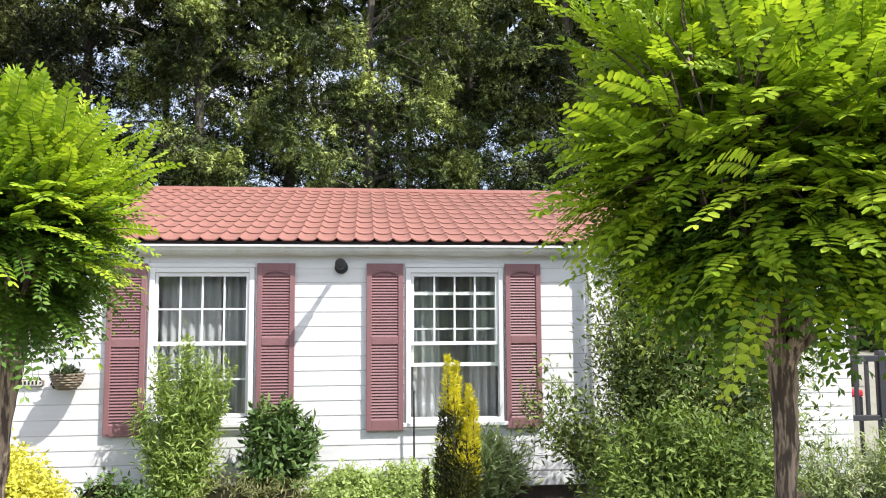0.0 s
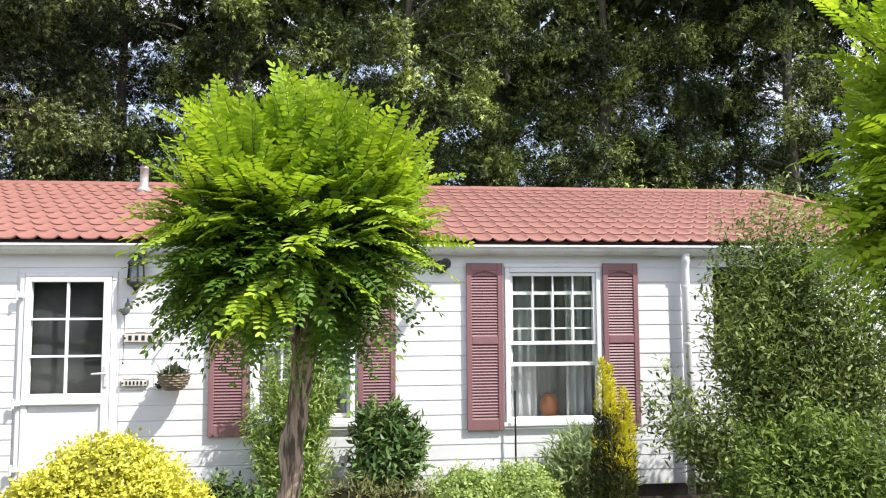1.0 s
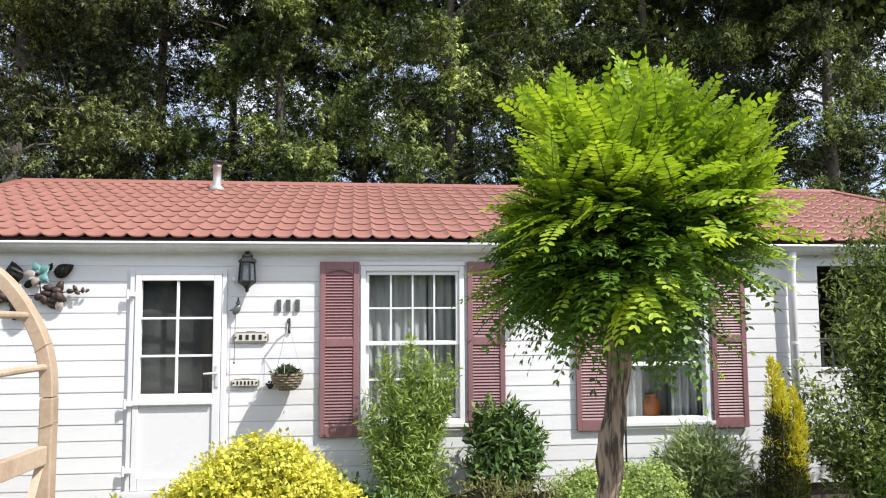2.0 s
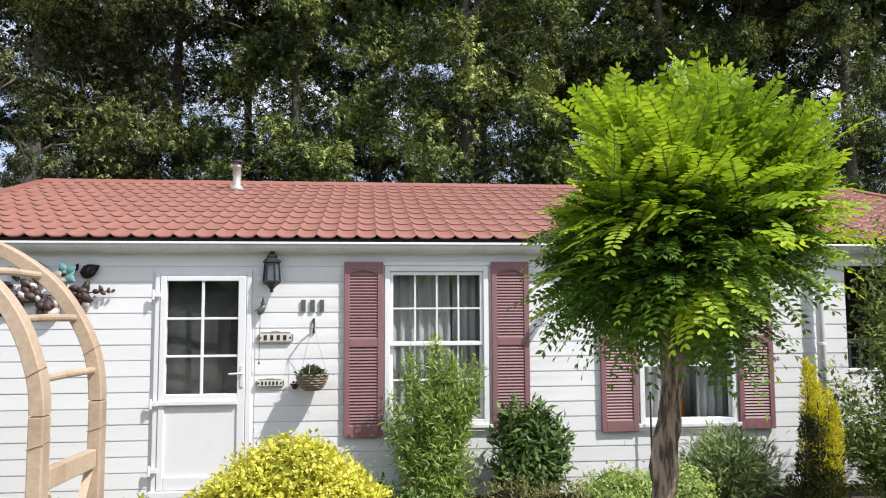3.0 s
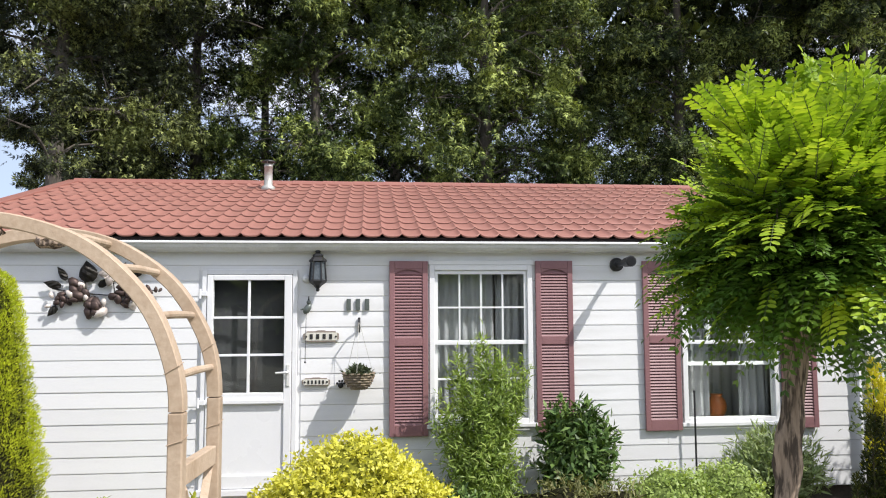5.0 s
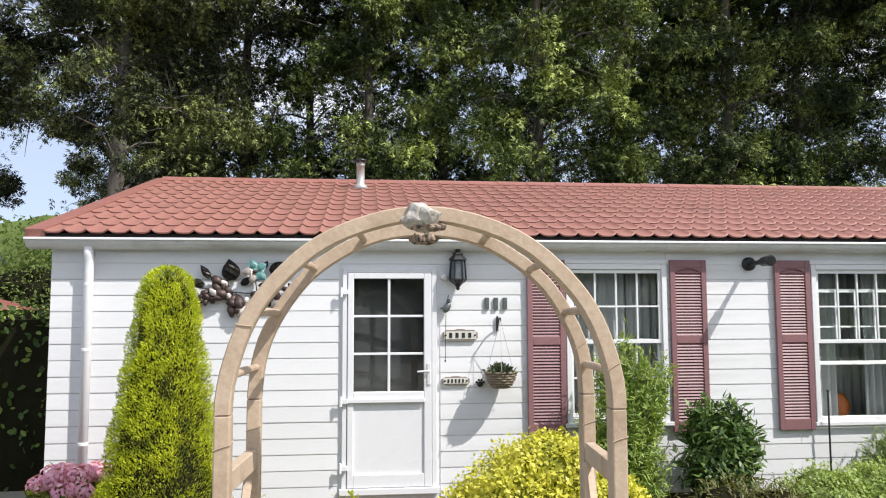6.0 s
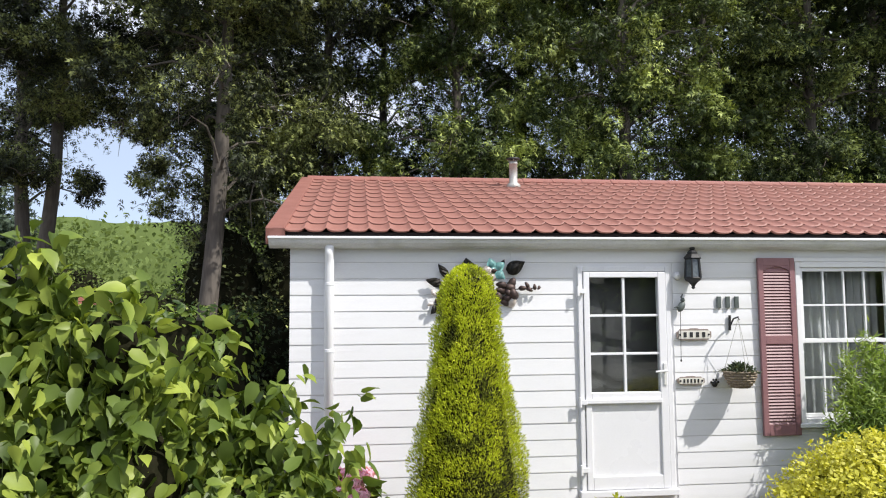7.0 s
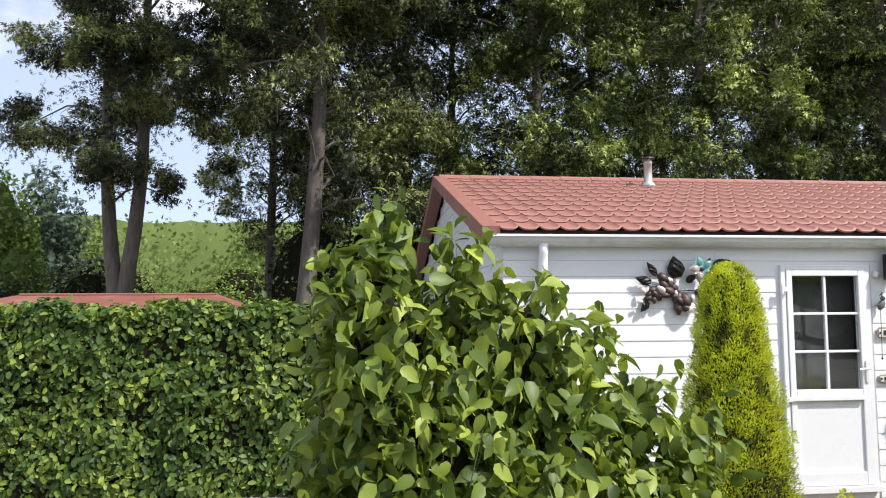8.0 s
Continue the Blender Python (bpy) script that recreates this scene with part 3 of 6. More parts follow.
for i in range(n_ridge):
    xa = RX0 + (RX1 - RX0) * i / n_ridge
    xb = RX0 + (RX1 - RX0) * (i + 1) / n_ridge + 0.03
    bm = bmesh.new()
    ra = [bm.verts.new((xa, RIDGE_Y + y, RIDGE_Z + 0.030 + z)) for y, z in RIDGE_SEC]
    rb = [bm.verts.new((xb, RIDGE_Y + y * 0.96, RIDGE_Z + 0.024 + z)) for y, z in RIDGE_SEC]
    bm.faces.new(ra[::-1]), bm.faces.new(rb)
    for k in range(len(ra)):
        bm.faces.new((ra[k], ra[(k + 1) % len(ra)], rb[(k + 1) % len(ra)], rb[k]))
    part("ridge_cap", bm, M_CAP, house)

# downspouts
for x in (-2.25, 6.50):
    bm = bmesh.new()
    tube(bm, ((x, -0.11, 2.54), (x, -0.10, 2.46), (x, -0.085, 2.42), (x, -0.08, 2.36), (x, -0.08, 0.12)), (0.041,) * 5, 16)
    d = part("downspout", bm, M_TRIM, house, "white round plastic downpipe", True)
    for z in (2.2, 1.62, 0.8):
        part("bracket", lathe(bmesh.new(), ((0.0415, -0.014), (0.0445, -0.012), (0.0445, 0.012), (0.0415, 0.014)), (x, -0.08, z), 16), M_TRIM, d)


# windows
def window(x0, x1, z0, z1, zmid, raised=0.0, rows=(2, 2), cols=4):
    w = thing("window", "", "")
    w.parent = house
    w.pop("label", None)
    f = 0.05
    bm = bmesh.new()
    for a in ((x0, x0 + f, z0, z1), (x1 - f, x1, z0, z1), (x0 + f, x1 - f, z0, z0 + f * 0.9), (x0 + f, x1 - f, z1 - f, z1)):
        box(bm, a[0], a[1], -0.032, 0.07, a[2], a[3], 0.005)
    part("frame", bm, M_TRIM, w)
    part("sill", boxed(x0 - 0.03, x1 + 0.03, -0.06, -0.033, z0 - 0.035, z0 + 0.004, 0.006), M_TRIM, w)
    part("head_trim", boxed(x0 - 0.01, x1 + 0.01, -0.03, -0.002, z1 + 0.003, z1 + 0.045, 0.004), M_TRIM, w)

    def sash(za, zb, y, n_rows, name, bars_from=0.0):
        r = 0.030
        a, b = x0 + f + 0.002, x1 - f - 0.002
        bm = bmesh.new()
        for q in ((a, a + r, za, zb), (b - r, b, za, zb), (a + r, b - r, za, za + r * 1.2), (a + r, b - r, zb - r * 1.2, zb)):
            box(bm, q[0], q[1], y, y + 0.03, q[2], q[3], 0.003)
        part(name, bm, M_TRIM, w)
        part("pane", boxed(a + r, b - r, y + 0.014, y + 0.018, za + r * 1.2, zb - r * 1.2), M_GLASS, w).visible_shadow = False
        for k in range(1, cols):
            x = a + r + (b - a - 2 * r) * k / cols
            part("glazing_bar", boxed(x - 0.008, x + 0.008, y + 0.003, y + 0.027, max(za + r * 1.2, bars_from), zb - r * 1.2), M_TRIM, w)
        for k in range(1, n_rows):
            z = za + (zb - za) * k / n_rows
            part("glazing_bar", boxed(a + r, b - r, y + 0.001, y + 0.029, z - 0.008, z + 0.008), M_TRIM, w)
    sash(zmid - 0.02, z1 - f - 0.002, -0.012, rows[0], "upper_sash")
    sash(z0 + f + raised, zmid + 0.02 + raised, 0.032, rows[1], "lower_sash", zmid if raised else 0.0)
    if raised:
        # an unbarred outer pane stands before the raised sash
        part("outer_pane", boxed(x0 + f, x1 - f, -0.004, 0.0, z0 + f * 0.9, zmid - 0.02), M_GLASS, w).visible_shadow = False
    return w


window(*OPEN[1], 1.655)
window(*OPEN[2], 1.640, 0.50)


# porch opening with a dark railing across its lower part
px0, px1, pz0, pz1 = OPEN[3]
part("porch_sill", boxed(px0, px1, -0.016, 0.13, pz0 - 0.03, pz0 - 0.001, 0.004), M_TRIM, house)
porch_rail = part("porch_railing", boxed(px0 + 0.002, px1 - 0.002, 0.04, 0.09, 1.615, 1.660, 0.006), M_DARKRAIL, house, "dark painted porch railing")
for k in range(10):
    bx_ = px0 + 0.06 + k * (px1 - px0 - 0.12) / 9
    part("baluster", boxed(bx_ - 0.014, bx_ + 0.014, 0.052, 0.078, pz0, 1.615), M_DARKRAIL, porch_rail)


# door
def front_door():
    x0, x1, z0, z1 = OPEN[0]
    d = thing("door", "", "")
    d.parent = house
    bm = bmesh.new()
    c = 0.045
    for a in ((x0, x0 + c, z0, z1), (x1 - c, x1, z0, z1), (x0 + c, x1 - c, z1 - c, z1)):
        box(bm, a[0], a[1], -0.040, 0.10, a[2], a[3], 0.005)
    part("door_frame", bm, M_PVC, d)
    part("threshold", boxed(x0 - 0.02, x1 + 0.02, -0.075, 0.10, z0 - 0.045, z0 + 0.012, 0.006), M_PVC, d)
    gx0, gx1, gz0, gz1 = 0.105, 0.757, 1.21, 2.255
    lx0, lx1 = x0 + c + 0.004, x1 - c - 0.004
    bm = bmesh.new()
    ya, yb = -0.050, 0.02
    box(bm, lx0, gx0, ya, yb, z0 + 0.016, z1 - c - 0.004, 0.006)
    box(bm, gx1, lx1, ya, yb, z0 + 0.016, z1 - c - 0.004, 0.006)
    box(bm, gx0, gx1, ya, yb, gz1, z1 - c - 0.004, 0.006)
    box(bm, gx0, gx1, ya, yb, 1.115, gz0, 0.006)
    box(bm, gx0, gx1, ya, yb, z0 + 0.016, 0.465, 0.006)
    part("door_leaf", bm, M_PVC, d)
    part("lower_panel", boxed(gx0, gx1, ya + 0.020, yb, 0.467, 1.113), M_PVC, d)
    part("mid_rail", boxed(x0 + 0.01, gx1 + 0.005, ya - 0.02, ya - 0.002, 1.112, 1.150, 0.006), M_PVC, d)
    for k in range(2):
        for j in range(3):
            a = gx0 + (gx1 - gx0) * k / 2
            z = gz0 + (gz1 - gz0) * j / 3
            part("pane", boxed(a + 0.001, a + (gx1 - gx0) / 2 - 0.001, -0.016, -0.010, z + 0.001, z + (gz1 - gz0) / 3 - 0.001), M_GLASS, d).visible_shadow = False
    xm = (gx0 + gx1) / 2
    part("glazing_bar", boxed(xm - 0.012, xm + 0.012, -0.036, -0.004, gz0, gz1, 0.003), M_PVC, d)
    for j in (1, 2):
        z = gz0 + (gz1 - gz0) * j / 3
        part("glazing_bar", boxed(gx0, gx1, -0.034, -0.005, z - 0.011, z + 0.011, 0.003), M_PVC, d)
    for z in (2.13, 1.13, 0.53):
        bm = boxed(x0 - 0.018, x0 + 0.055, -0.078, -0.052, z - 0.022, z + 0.022, 0.004)
        tube(bm, ((x0 - 0.01, -0.072, z - 0.045), (x0 - 0.01, -0.072, z + 0.045)), (0.013, 0.013), 10)
        part("hinge", bm, M_PVC, d)
    bm = boxed(0.785, 0.815, -0.062, -0.051, 1.27, 1.47, 0.004)
    tube(bm, ((0.80, -0.05, 1.40), (0.80, -0.10, 1.40), (0.785, -0.108, 1.40), (0.69, -0.108, 1.395)), (0.010, 0.010, 0.011, 0.009), 10)
    part("handle", bm, M_HANDLE, d)
    return d


front_door()
part("door_step", boxed(-0.15, 1.05, -0.55, 0.05, 0.0, 0.17, 0.012), M_BRICK, house)


# shutters
def shutter(x0, z0, z1, width=0.368):
    """A louvred shutter; drawn at its own corner so that copies may share it."""
    h = z1 - z0
    st, rail = 0.052, 0.085
    mid = h * 0.535
    bm = bmesh.new()
    box(bm, 0, st, -0.030, 0, 0, h, 0.005)
    box(bm, width - st, width, -0.030, 0, 0, h, 0.005)
    for a, b in ((0, rail * 1.25), (mid - 0.04, mid + 0.04), (h - 0.075, h)):
        box(bm, st, width - st, -0.028, 0, a, b, 0.004)
    n = 12
    for k in range(n):
        u0, u1 = st + (width - 2 * st) * k / n, st + (width - 2 * st) * (k + 1) / n
        drop = 0.045 * (abs((k + 0.5) / n - 0.5) * 2) ** 2
        box(bm, u0, u1, -0.026, 0, h - 0.080 - drop, h - 0.075)
    box(bm, st, width - st, -0.006, 0.0, rail, h - 0.08)
    me = bpy.data.meshes.new("shutter")
    bmesh.ops.recalc_face_normals(bm, faces=bm.faces)
    bm.to_mesh(me)
    bm.free()
    me.materials.append(M_SHUTTER)
    s = new("shutter", me)
    s.parent = house
    s.location = (x0, -0.024, z0)
    s["label"] = "mauve louvred window shutter"
    sl = bmesh.new()
    prof = ((-0.025, -0.014), (-0.021, -0.017), (-0.004, 0.010), (-0.008, 0.013))
    a = [sl.verts.new((st, y, z)) for y, z in prof]
    b = [sl.verts.new((width - st, y, z)) for y, z in prof]
    sl.faces.new(a), sl.faces.new(b[::-1])
    for i in range(4):
        sl.faces.new((a[i], b[i], b[(i + 1) % 4], a[(i + 1) % 4]))
    bmesh.ops.recalc_face_normals(sl, faces=sl.faces)
    slat = bpy.data.meshes.new("slat")
    sl.to_mesh(slat)
    sl.free()
    slat.materials.append(M_SHUTTER)
    for za, zb in ((rail * 1.25, mid - 0.04), (mid + 0.04, h - 0.10)):
        k = int((zb - za) / 0.0285)
        for i in range(k):
            o = new("slat", slat)
            o.parent = s
            o.location = (0, 0, za + (i + 0.5) * (zb - za) / k)
    return s


first = shutter(1.740, 0.783, 2.437)
for x in (3.157, 4.230, 5.637):
    copy_thing(first, pose(x, -0.024, 0.787))

# roof vent pipe
bm = lathe(bmesh.new(), ((0.100, -0.05), (0.095, 0.02), (0.058, 0.05), (0.056, 0.30), (0.060, 0.302), (0.060, 0.330), (0.056, 0.332), (0.056, 0.350)), (0.14, 3.40, 3.68), 18)
vent = part("roof_vent", bm, M_ALU, house, "pale metal flue pipe", True)
part("cowl", lathe(bmesh.new(), ((0.075, 0.0), (0.098, 0.006), (0.094, 0.016), (0.055, 0.032), (0.01, 0.042)), (0.14, 3.40, 4.050), 18), M_BLACK, vent)
for k in range(3):
    a = 2.1 * k + 0.4
    part("strut", tube(bmesh.new(), ((0.14 + 0.06 * math.cos(a), 3.40 + 0.06 * math.sin(a), 4.02), (0.14 + 0.075 * math.cos(a), 3.40 + 0.075 * math.sin(a), 4.054)), (0.006, 0.006), 5), M_ALU, vent)

# curtains inside the windows
def curtain(x0, x1, z0, z1, y, folds, label, seed, material=None):
    rng = np.random.default_rng(seed)
    nx, nz = 60, 8
    xs = np.linspace(0, 1, nx)
    ph = rng.uniform(0, 6.28)
    co, f = [], []
    for j in range(nz):
        v = j / (nz - 1)
        for u in xs:
            w = 0.022 * math.sin(u * folds * 6.283 + ph + 0.5 * math.sin(5 * u)) * (0.6 + 0.5 * v)
            co.append((x0 + (x1 - x0) * u, y + w, z1 + (z0 - z1) * v))
    for j in range(nz - 1):
        for i in range(nx - 1):
            f.append((j * nx + i, j * nx + i + 1, (j + 1) * nx + i + 1, (j + 1) * nx + i))
    ob = link_mesh("curtain", array_mesh("curtain", np.array(co), np.array(f)), material or M_CURTAIN, None, "", True)
    so = ob.modifiers.new("thick", "SOLIDIFY")
    so.thickness = 0.003
    return tagged(ob, label, "curtain")


curtain(2.15, 2.78, 0.80, 2.40, 0.20, 7, "grey sheer curtain hanging in folds behind the window", 3)
curtain(2.80, 3.12, 0.80, 2.40, 0.22, 4, "grey sheer curtain hanging in folds behind the window", 4)
curtain(0.08, 0.79, 1.12, 2.30, 0.10, 1, "dark grey net curtain behind the door panes", 7, M_NET)
curtain(4.64, 4.98, 0.80, 2.42, 0.20, 4, "grey sheer curtain drawn to the side of the window", 5)
curtain(4.66, 5.60, 0.82, 2.42, 0.58, 9, "dim grey sheer curtain across the window", 9)
curtain(5.30, 5.62, 0.80, 2.42, 0.20, 4, "grey sheer curtain drawn to the side of the window", 6)

part("sill_board", boxed(4.62, 5.63, 0.13, 0.56, 0.80, 0.83), M_TRIM, house)
vase = thing("vase", "round orange ceramic vase on the inner window sill", "vase", (5.19, 0.47, 0.83))
part("body", lathe(bmesh.new(), ((0.05, 0.0), (0.082, 0.03), (0.102, 0.085), (0.104, 0.13), (0.088, 0.185), (0.058, 0.215), (0.056, 0.23), (0.068, 0.245)), (5.19, 0.47, 0.83), 24), M_ORANGE, vase, "", True)

# ---- things on the front wall ----
def wall_lantern():
    x, y, z = 1.07, -0.115, 2.245
    t = thing("wall_lantern", "black six-sided carriage lantern beside the door", "lantern", (x, 0, 2.16))
    part("back_plate", boxed(x - 0.032, x + 0.032, -0.034, -0.018, 2.22, 2.46, 0.006), M_BLACK, t)
    part("bracket", tube(bmesh.new(), ((x, -0.03, 2.235), (x, -0.06, 2.20), (x, y, 2.205)), (0.010, 0.010, 0.010), 8), M_BLACK, t)
    part("base", lathe(bmesh.new(), ((0.008, -0.100), (0.020, -0.086), (0.014, -0.074), (0.040, -0.042), (0.078, -0.016), (0.084, 0.0), (0.080, 0.010)), (x, y, z), 6), M_BLACK, t)
    part("glass", lathe(bmesh.new(), ((0.072, 0.0), (0.060, 0.162)), (x, y, z + 0.012), 6), M_LAMPGLASS, t)
    part("bulb", lathe(bmesh.new(), ((0.012, 0.0), (0.013, 0.045), (0.024, 0.075), (0.020, 0.10), (0.008, 0.115)), (x, y, z + 0.016), 12), M_PEARL, t, "", True)
    for k in range(6):
        a = math.pi / 3 * k
        c, d = math.cos(a), math.sin(a)
        part("bar", tube(bmesh.new(), ((x + 0.078 * c, y + 0.078 * d, z), (x + 0.065 * c, y + 0.065 * d, z + 0.180)), (0.0085, 0.0075), 6), M_BLACK, t)
    part("hood", lathe(bmesh.new(), ((0.078, 0.0), (0.086, 0.006), (0.082, 0.016), (0.058, 0.040), (0.046, 0.048), (0.050, 0.056), (0.048, 0.066), (0.026, 0.082)), (x, y, z + 0.178), 6), M_BLACK, t)
    part("finial", lathe(bmesh.new(), ((0.016, 0.0), (0.026, 0.010), (0.024, 0.024), (0.006, 0.032)), (x, y, z + 0.260), 10), M_BLACK, t, "", True)
    sensor = thing("door_chime", "small white round door chime beside the lantern", "door chime", (0.955, 0, 2.27))
    part("dome", tube(bmesh.new(), ((0.955, -0.012, 2.27), (0.955, -0.040, 2.27), (0.955, -0.055, 2.27)), (0.036, 0.034, 0.018), 16), M_PVC, sensor, "", True)
    part("button", tube(bmesh.new(), ((0.955, -0.055, 2.27), (0.955, -0.062, 2.27)), (0.010, 0.009), 10), M_HANDLE, sensor)


wall_lantern()


def spot_lamp():
    x, z = 3.978, 2.405
    t = thing("floodlight", "small black outdoor spotlight on a wall flange under the eaves", "lamp", (x, 0, z))
    part("flange", tube(bmesh.new(), ((x, -0.014, z), (x, -0.045, z), (x, -0.065, z)), (0.068, 0.066, 0.045), 18), M_BLACK, t)
    part("arm", tube(bmesh.new(), ((x, -0.06, z), (x, -0.16, z + 0.002), (x + 0.002, -0.25, z + 0.004)), (0.024, 0.022, 0.024), 10), M_BLACK, t)
    part("joint", tube(bmesh.new(), ((x - 0.032, -0.262, z + 0.004), (x + 0.036, -0.262, z + 0.004)), (0.022, 0.022), 10), M_BLACK, t)
    part("head", tube(bmesh.new(), ((x + 0.002, -0.27, z + 0.004), (x + 0.003, -0.29, z + 0.005), (x + 0.004, -0.41, z + 0.008), (x + 0.004, -0.43, z + 0.008)), (0.030, 0.044, 0.050, 0.052), 16), M_BLACK, t)
    part("lens", tube(bmesh.new(), ((x + 0.004, -0.431, z + 0.008), (x + 0.004, -0.435, z + 0.008)), (0.042, 0.040), 16), M_LENS, t)


spot_lamp()


def bars_sign(name, label, category, x0, x1, z0, z1, n, plate, ink):
    """A small sign whose characters are plain upright bars."""
    t = thing(name, label, category, ((x0 + x1) / 2, 0, z0))
    lead, tail = (0.045, 0.045) if plate else (0.0, 0.0)
    if plate:
        # a cast plate with notched ends and a raised rim
        h, xm = z1 - z0, (x0 + x1) / 2
        outline = [(x0, z0 + 0.25 * h), (x0 + 0.028, z0 + 0.10 * h), (x0 + 0.030, z0), (x1 - 0.030, z0), (x1 - 0.028, z0 + 0.10 * h), (x1, z0 + 0.25 * h), (x1, z1 - 0.25 * h), (x1 - 0.028, z1 - 0.10 * h), (x1 - 0.030, z1),
                   (xm + 0.05, z1), (xm + 0.03, z1 + 0.08 * h), (xm - 0.03, z1 + 0.08 * h), (xm - 0.05, z1), (x0 + 0.030, z1), (x0 + 0.028, z1 - 0.10 * h), (x0, z1 - 0.25 * h)]
        bm = bmesh.new()
        fa = [bm.verts.new((x, -0.036, z)) for x, z in outline]
        fb = [bm.verts.new((x, -0.014, z)) for x, z in outline]
        bm.faces.new(fa), bm.faces.new(fb[::-1])
        for k in range(len(fa)):
            bm.faces.new((fa[k], fb[k], fb[(k + 1) % len(fa)], fa[(k + 1) % len(fa)]))
        part("plate", bm, M_PLAQUERIM, t)
        part("face", boxed(x0 + 0.014, x1 - 0.014, -0.040, -0.037, z0 + 0.13 * h, z1 - 0.13 * h), M_PLAQUE, t)
        for x in (x0 + 0.026, x1 - 0.026):
            part("rosette", lathe(bmesh.new(), ((0.002, -0.010), (0.010, -0.004), (0.010, 0.004), (0.002, 0.010)), (x, -0.040, (z0 + z1) / 2), 8), M_BLACK, t)
    w = (x1 - x0) - lead - tail
    for k in range(n):
        a = x0 + lead + w * (k + 0.24) / n
        b = x0 + lead + w * (k + 0.72) / n
        m = 0.27 * (z1 - z0) if plate else 0.0
        part("mark", boxed(a, b, -0.044 if plate else -0.034, -0.0405 if plate else -0.014, z0 + m, z1 - m, 0.0 if plate else 0.004), ink, t)
    return t


bars_sign("house_number", "three dark metal house number bars on white boards", "house number", 1.315, 1.575, 1.968, 2.078, 3, False, M_NUMBER)
bars_sign("name_plaque", "small cream wall plaque with a brown cast rim", "plaque", 0.935, 1.265, 1.675, 1.775, 4, True, M_BLACK)
bars_sign("name_plaque", "narrow cream wall plaque with a brown cast rim", "plaque", 0.925, 1.185, 1.266, 1.338, 5, True, M_BLACK)

paw = thing("paw_ornament", "black iron paw print on the wall", "ornament", (1.285, 0, 1.25))
for dx, dz, r in ((0, 0, 0.028), (-0.032, 0.018, 0.012), (-0.012, 0.038, 0.012), (0.014, 0.038, 0.012), (0.034, 0.018, 0.012)):
    bm = bmesh.new()
    bmesh.ops.create_icosphere(bm, subdivisions=2, radius=r, matrix=Matrix.Translation((1.285 + dx, -0.030, 1.268 + dz)) @ Matrix.Diagonal((1, 0.5, 1, 1)))
    part("pad", bm, M_BLACK, paw, "", True)

bird = thing("wall_chime", "dark metal bird with a hanging wire on the wall", "wall ornament", (0.965, 0, 1.95))
bm = bmesh.new()
bmesh.ops.create_icosphere(bm, subdivisions=2, radius=0.045, matrix=Matrix.Translation((0.972, -0.06, 1.985)) @ Matrix.Rotation(0.5, 4, "Y") @ Matrix.Diagonal((0.75, 0.5, 1.25, 1)))
bmesh.ops.create_icosphere(bm, subdivisions=2, radius=0.022, matrix=Matrix.Translation((0.985, -0.065, 2.045)))
part("body", bm, M_NUMBER, bird, "", True)
bm = bmesh.new()
tube(bm, ((0.905, -0.055, 1.975), (0.94, -0.06, 1.985), (0.985, -0.06, 1.95)), (0.004, 0.014, 0.006), 6)
part("wing", bm, M_NUMBER, bird)
bm = bmesh.new()
tube(bm, ((0.985, -0.022, 2.07), (0.985, -0.06, 2.10), (0.975, -0.06, 2.03)), (0.005, 0.005, 0.004), 6)
tube(bm, ((0.962, -0.06, 1.95), (0.955, -0.058, 1.50)), (0.003, 0.003), 5)
part("wire", bm, M_BLACK, bird)
part("weight", lathe(bmesh.new(), ((0.004, -0.012), (0.010, 0.0), (0.004, 0.012)), (0.955, -0.058, 1.49), 8), M_BLACK, bird)


